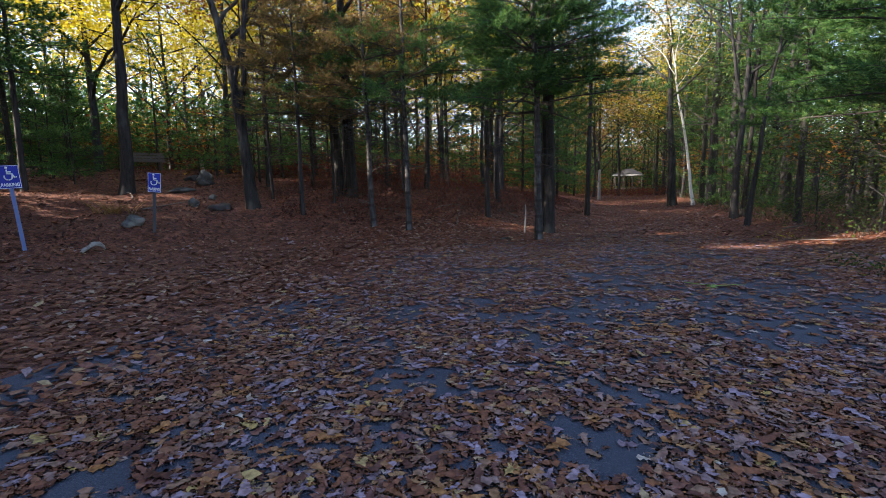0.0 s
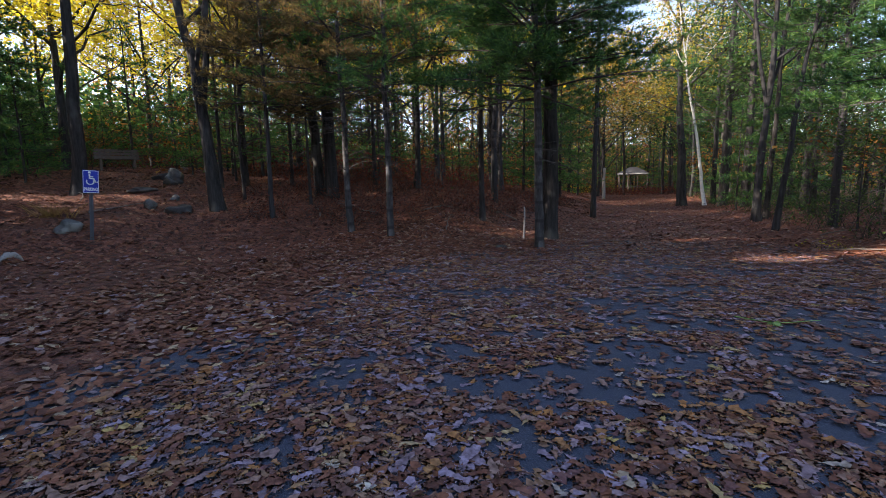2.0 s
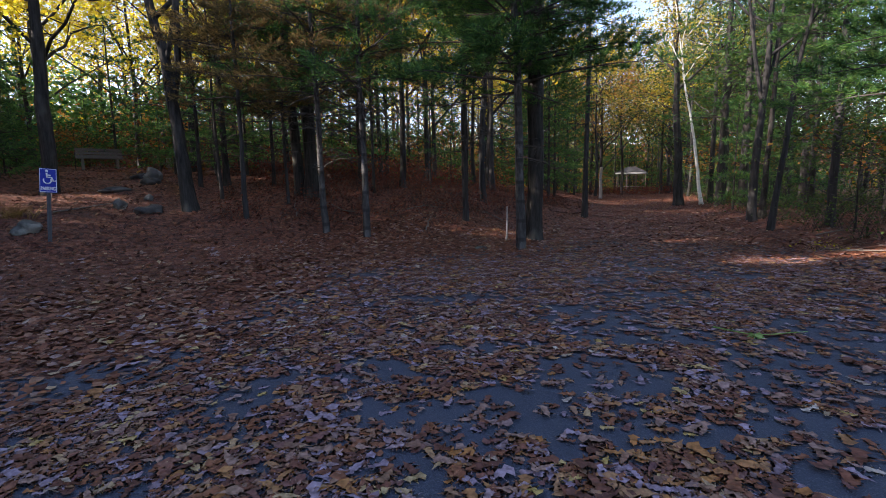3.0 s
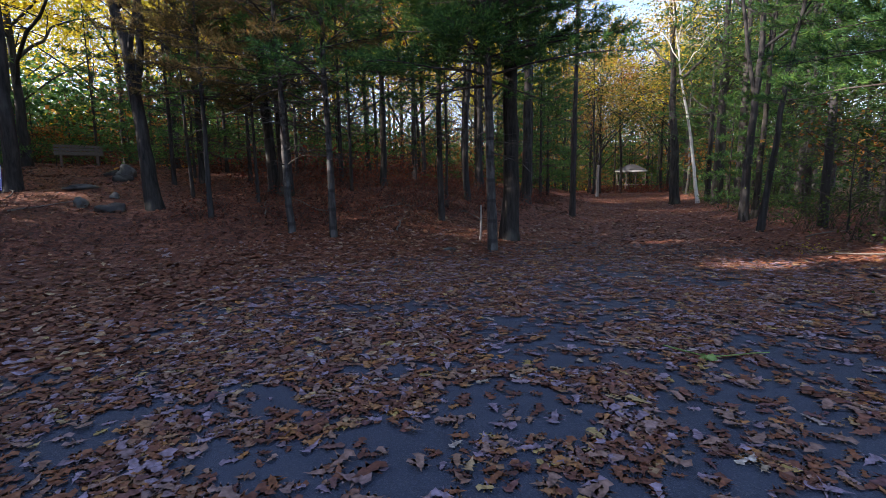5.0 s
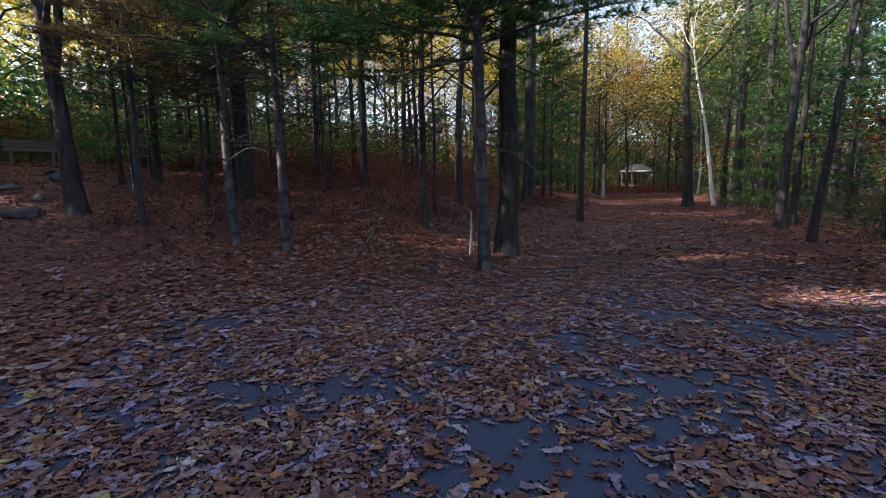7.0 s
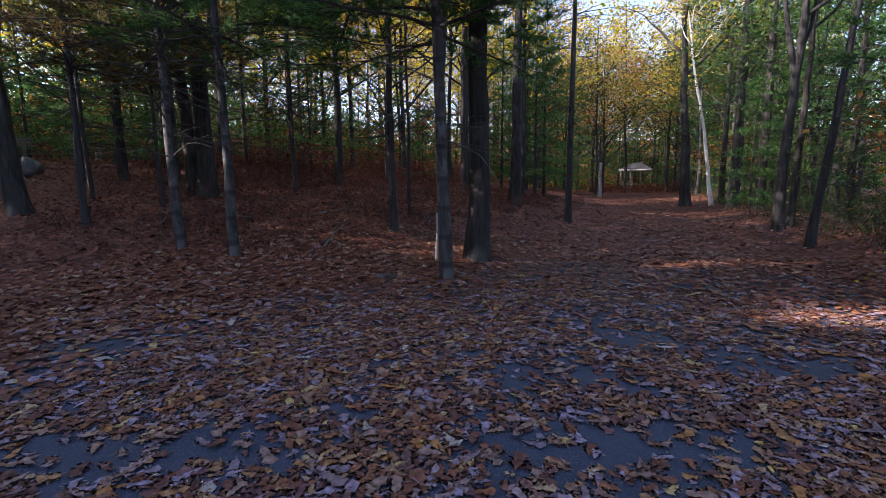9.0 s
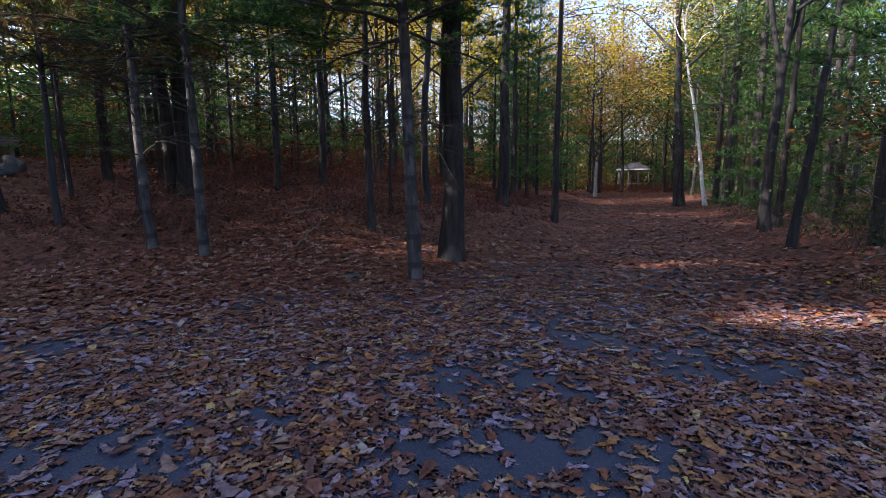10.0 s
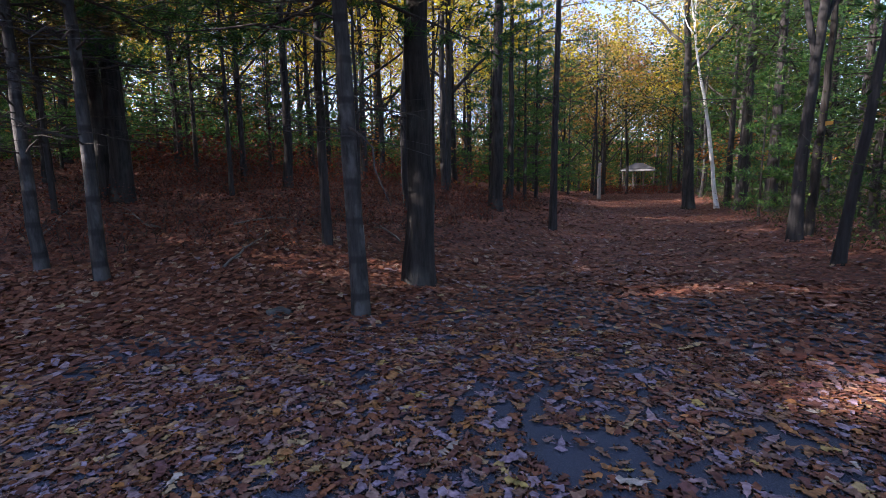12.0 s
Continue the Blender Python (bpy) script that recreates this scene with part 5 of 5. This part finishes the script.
# low plants at the edges
brush("low_plants", spots_where(130, 4.6, 8, 3.5, 8, lambda x, y: side_of(EDGE_R, x, y) < 0.9), 3, 0.22, 8, 0.06, M_GREEN, 81, "low green plants at the edge of the lot", "plants")
brush("low_plants", spots_where(46, 3.0, 4.7, 6.4, 8.2, lambda x, y: x + y > 9.8), 3, 0.13, 7, 0.05, M_GREEN, 84, "sparse low green plants among leaves on the lot's shoulder", "plants")
gg, gr = Geo(), np.random.default_rng(82)
for k in range(110):
    bx, by = gr.normal(0, 0.32), gr.normal(0, 0.14)
    an, ln = gr.uniform(0, 2 * math.pi), gr.uniform(0.22, 0.5)
    q = curve_path(gr, (bx, by, -0.02), (0.45 * math.cos(an), 0.45 * math.sin(an), 1), ln, 5, (0.35 * math.cos(an), 0.35 * math.sin(an), -0.3), 0.06)
    gg.tube(q, np.linspace(0.006, 0.0015, 5), 3, cap=False)
dry = gg.object("dry_grass", M_STRAW)
dry.location = (-12.6, 6.5, land_at(-12.6, 6.5))
tagged(dry, "clump of dry golden grass at the mound's foot", "grass")
brush("low_plants", [(3.0 + 0.12 * k, 11.75 - 0.06 * k) for k in range(5)], 3, 0.2, 5, 0.05, M_YELLOW, 83, "small yellow-leaved plants at the edge of the lot", "plants")

# bright green stem laid down in place of a thin streak of sunlight
M_STREAK = foliage("green_sun_streak", [(0.0, (0.16, 0.3, 0.08)), (1.0, (0.3, 0.45, 0.14))], 0.3)
sp, sr = Geo(), np.random.default_rng(85)
bend = np.array([(0.67, 5.34), (0.76, 5.29), (0.86, 5.235), (0.95, 5.19), (1.05, 5.23), (1.17, 5.31), (1.28, 5.39), (1.39, 5.45)])
sp.tube(np.column_stack([bend, land(bend[:, 0], bend[:, 1]) + 0.05]), np.linspace(0.006, 0.0035, 8), 5, 0.1, sr)
sprig = sp.object("fallen_sprig", M_STREAK)
tagged(sprig, "thin green stem that stands in for a sun streak on the asphalt", "sprig")
blade_at = np.array([(0.95, 5.19, land_at(0.95, 5.19) + 0.055)]) + sr.normal(0, 0.012, (7, 3)) * np.array([1, 1, 0.3])
bv, bf = leaf_cards(sr, blade_at, 0.075, 0.15)
mesh_object("blades", bv, [bf], M_STREAK, sprig)

# single leaves on the open asphalt, built last
SINGLE = []
for k in range(12):
    v, t = OAKS[k]
    ob = mesh_object("fallen_leaf", v * 0.13, [t], M_LITTER, lot, smooth=False)
    SINGLE.append(ob.data)
    bpy.data.objects.remove(ob)
pick = random.Random(12)
for k in range(280):
    fx, fy = pick.uniform(-2.6, 3.4), pick.uniform(0.3, 8.6)
    ob = new("fallen_leaf", SINGLE[k % 12])
    ob.parent = lot
    ob.location = (fx, fy, land_at(fx, fy) + 0.035)
    ob.rotation_euler = (pick.uniform(-0.15, 0.15), pick.uniform(-0.15, 0.15), pick.uniform(0, 6.28))
    q = pick.uniform(0.75, 1.25)
    ob.scale = (q, q, q)
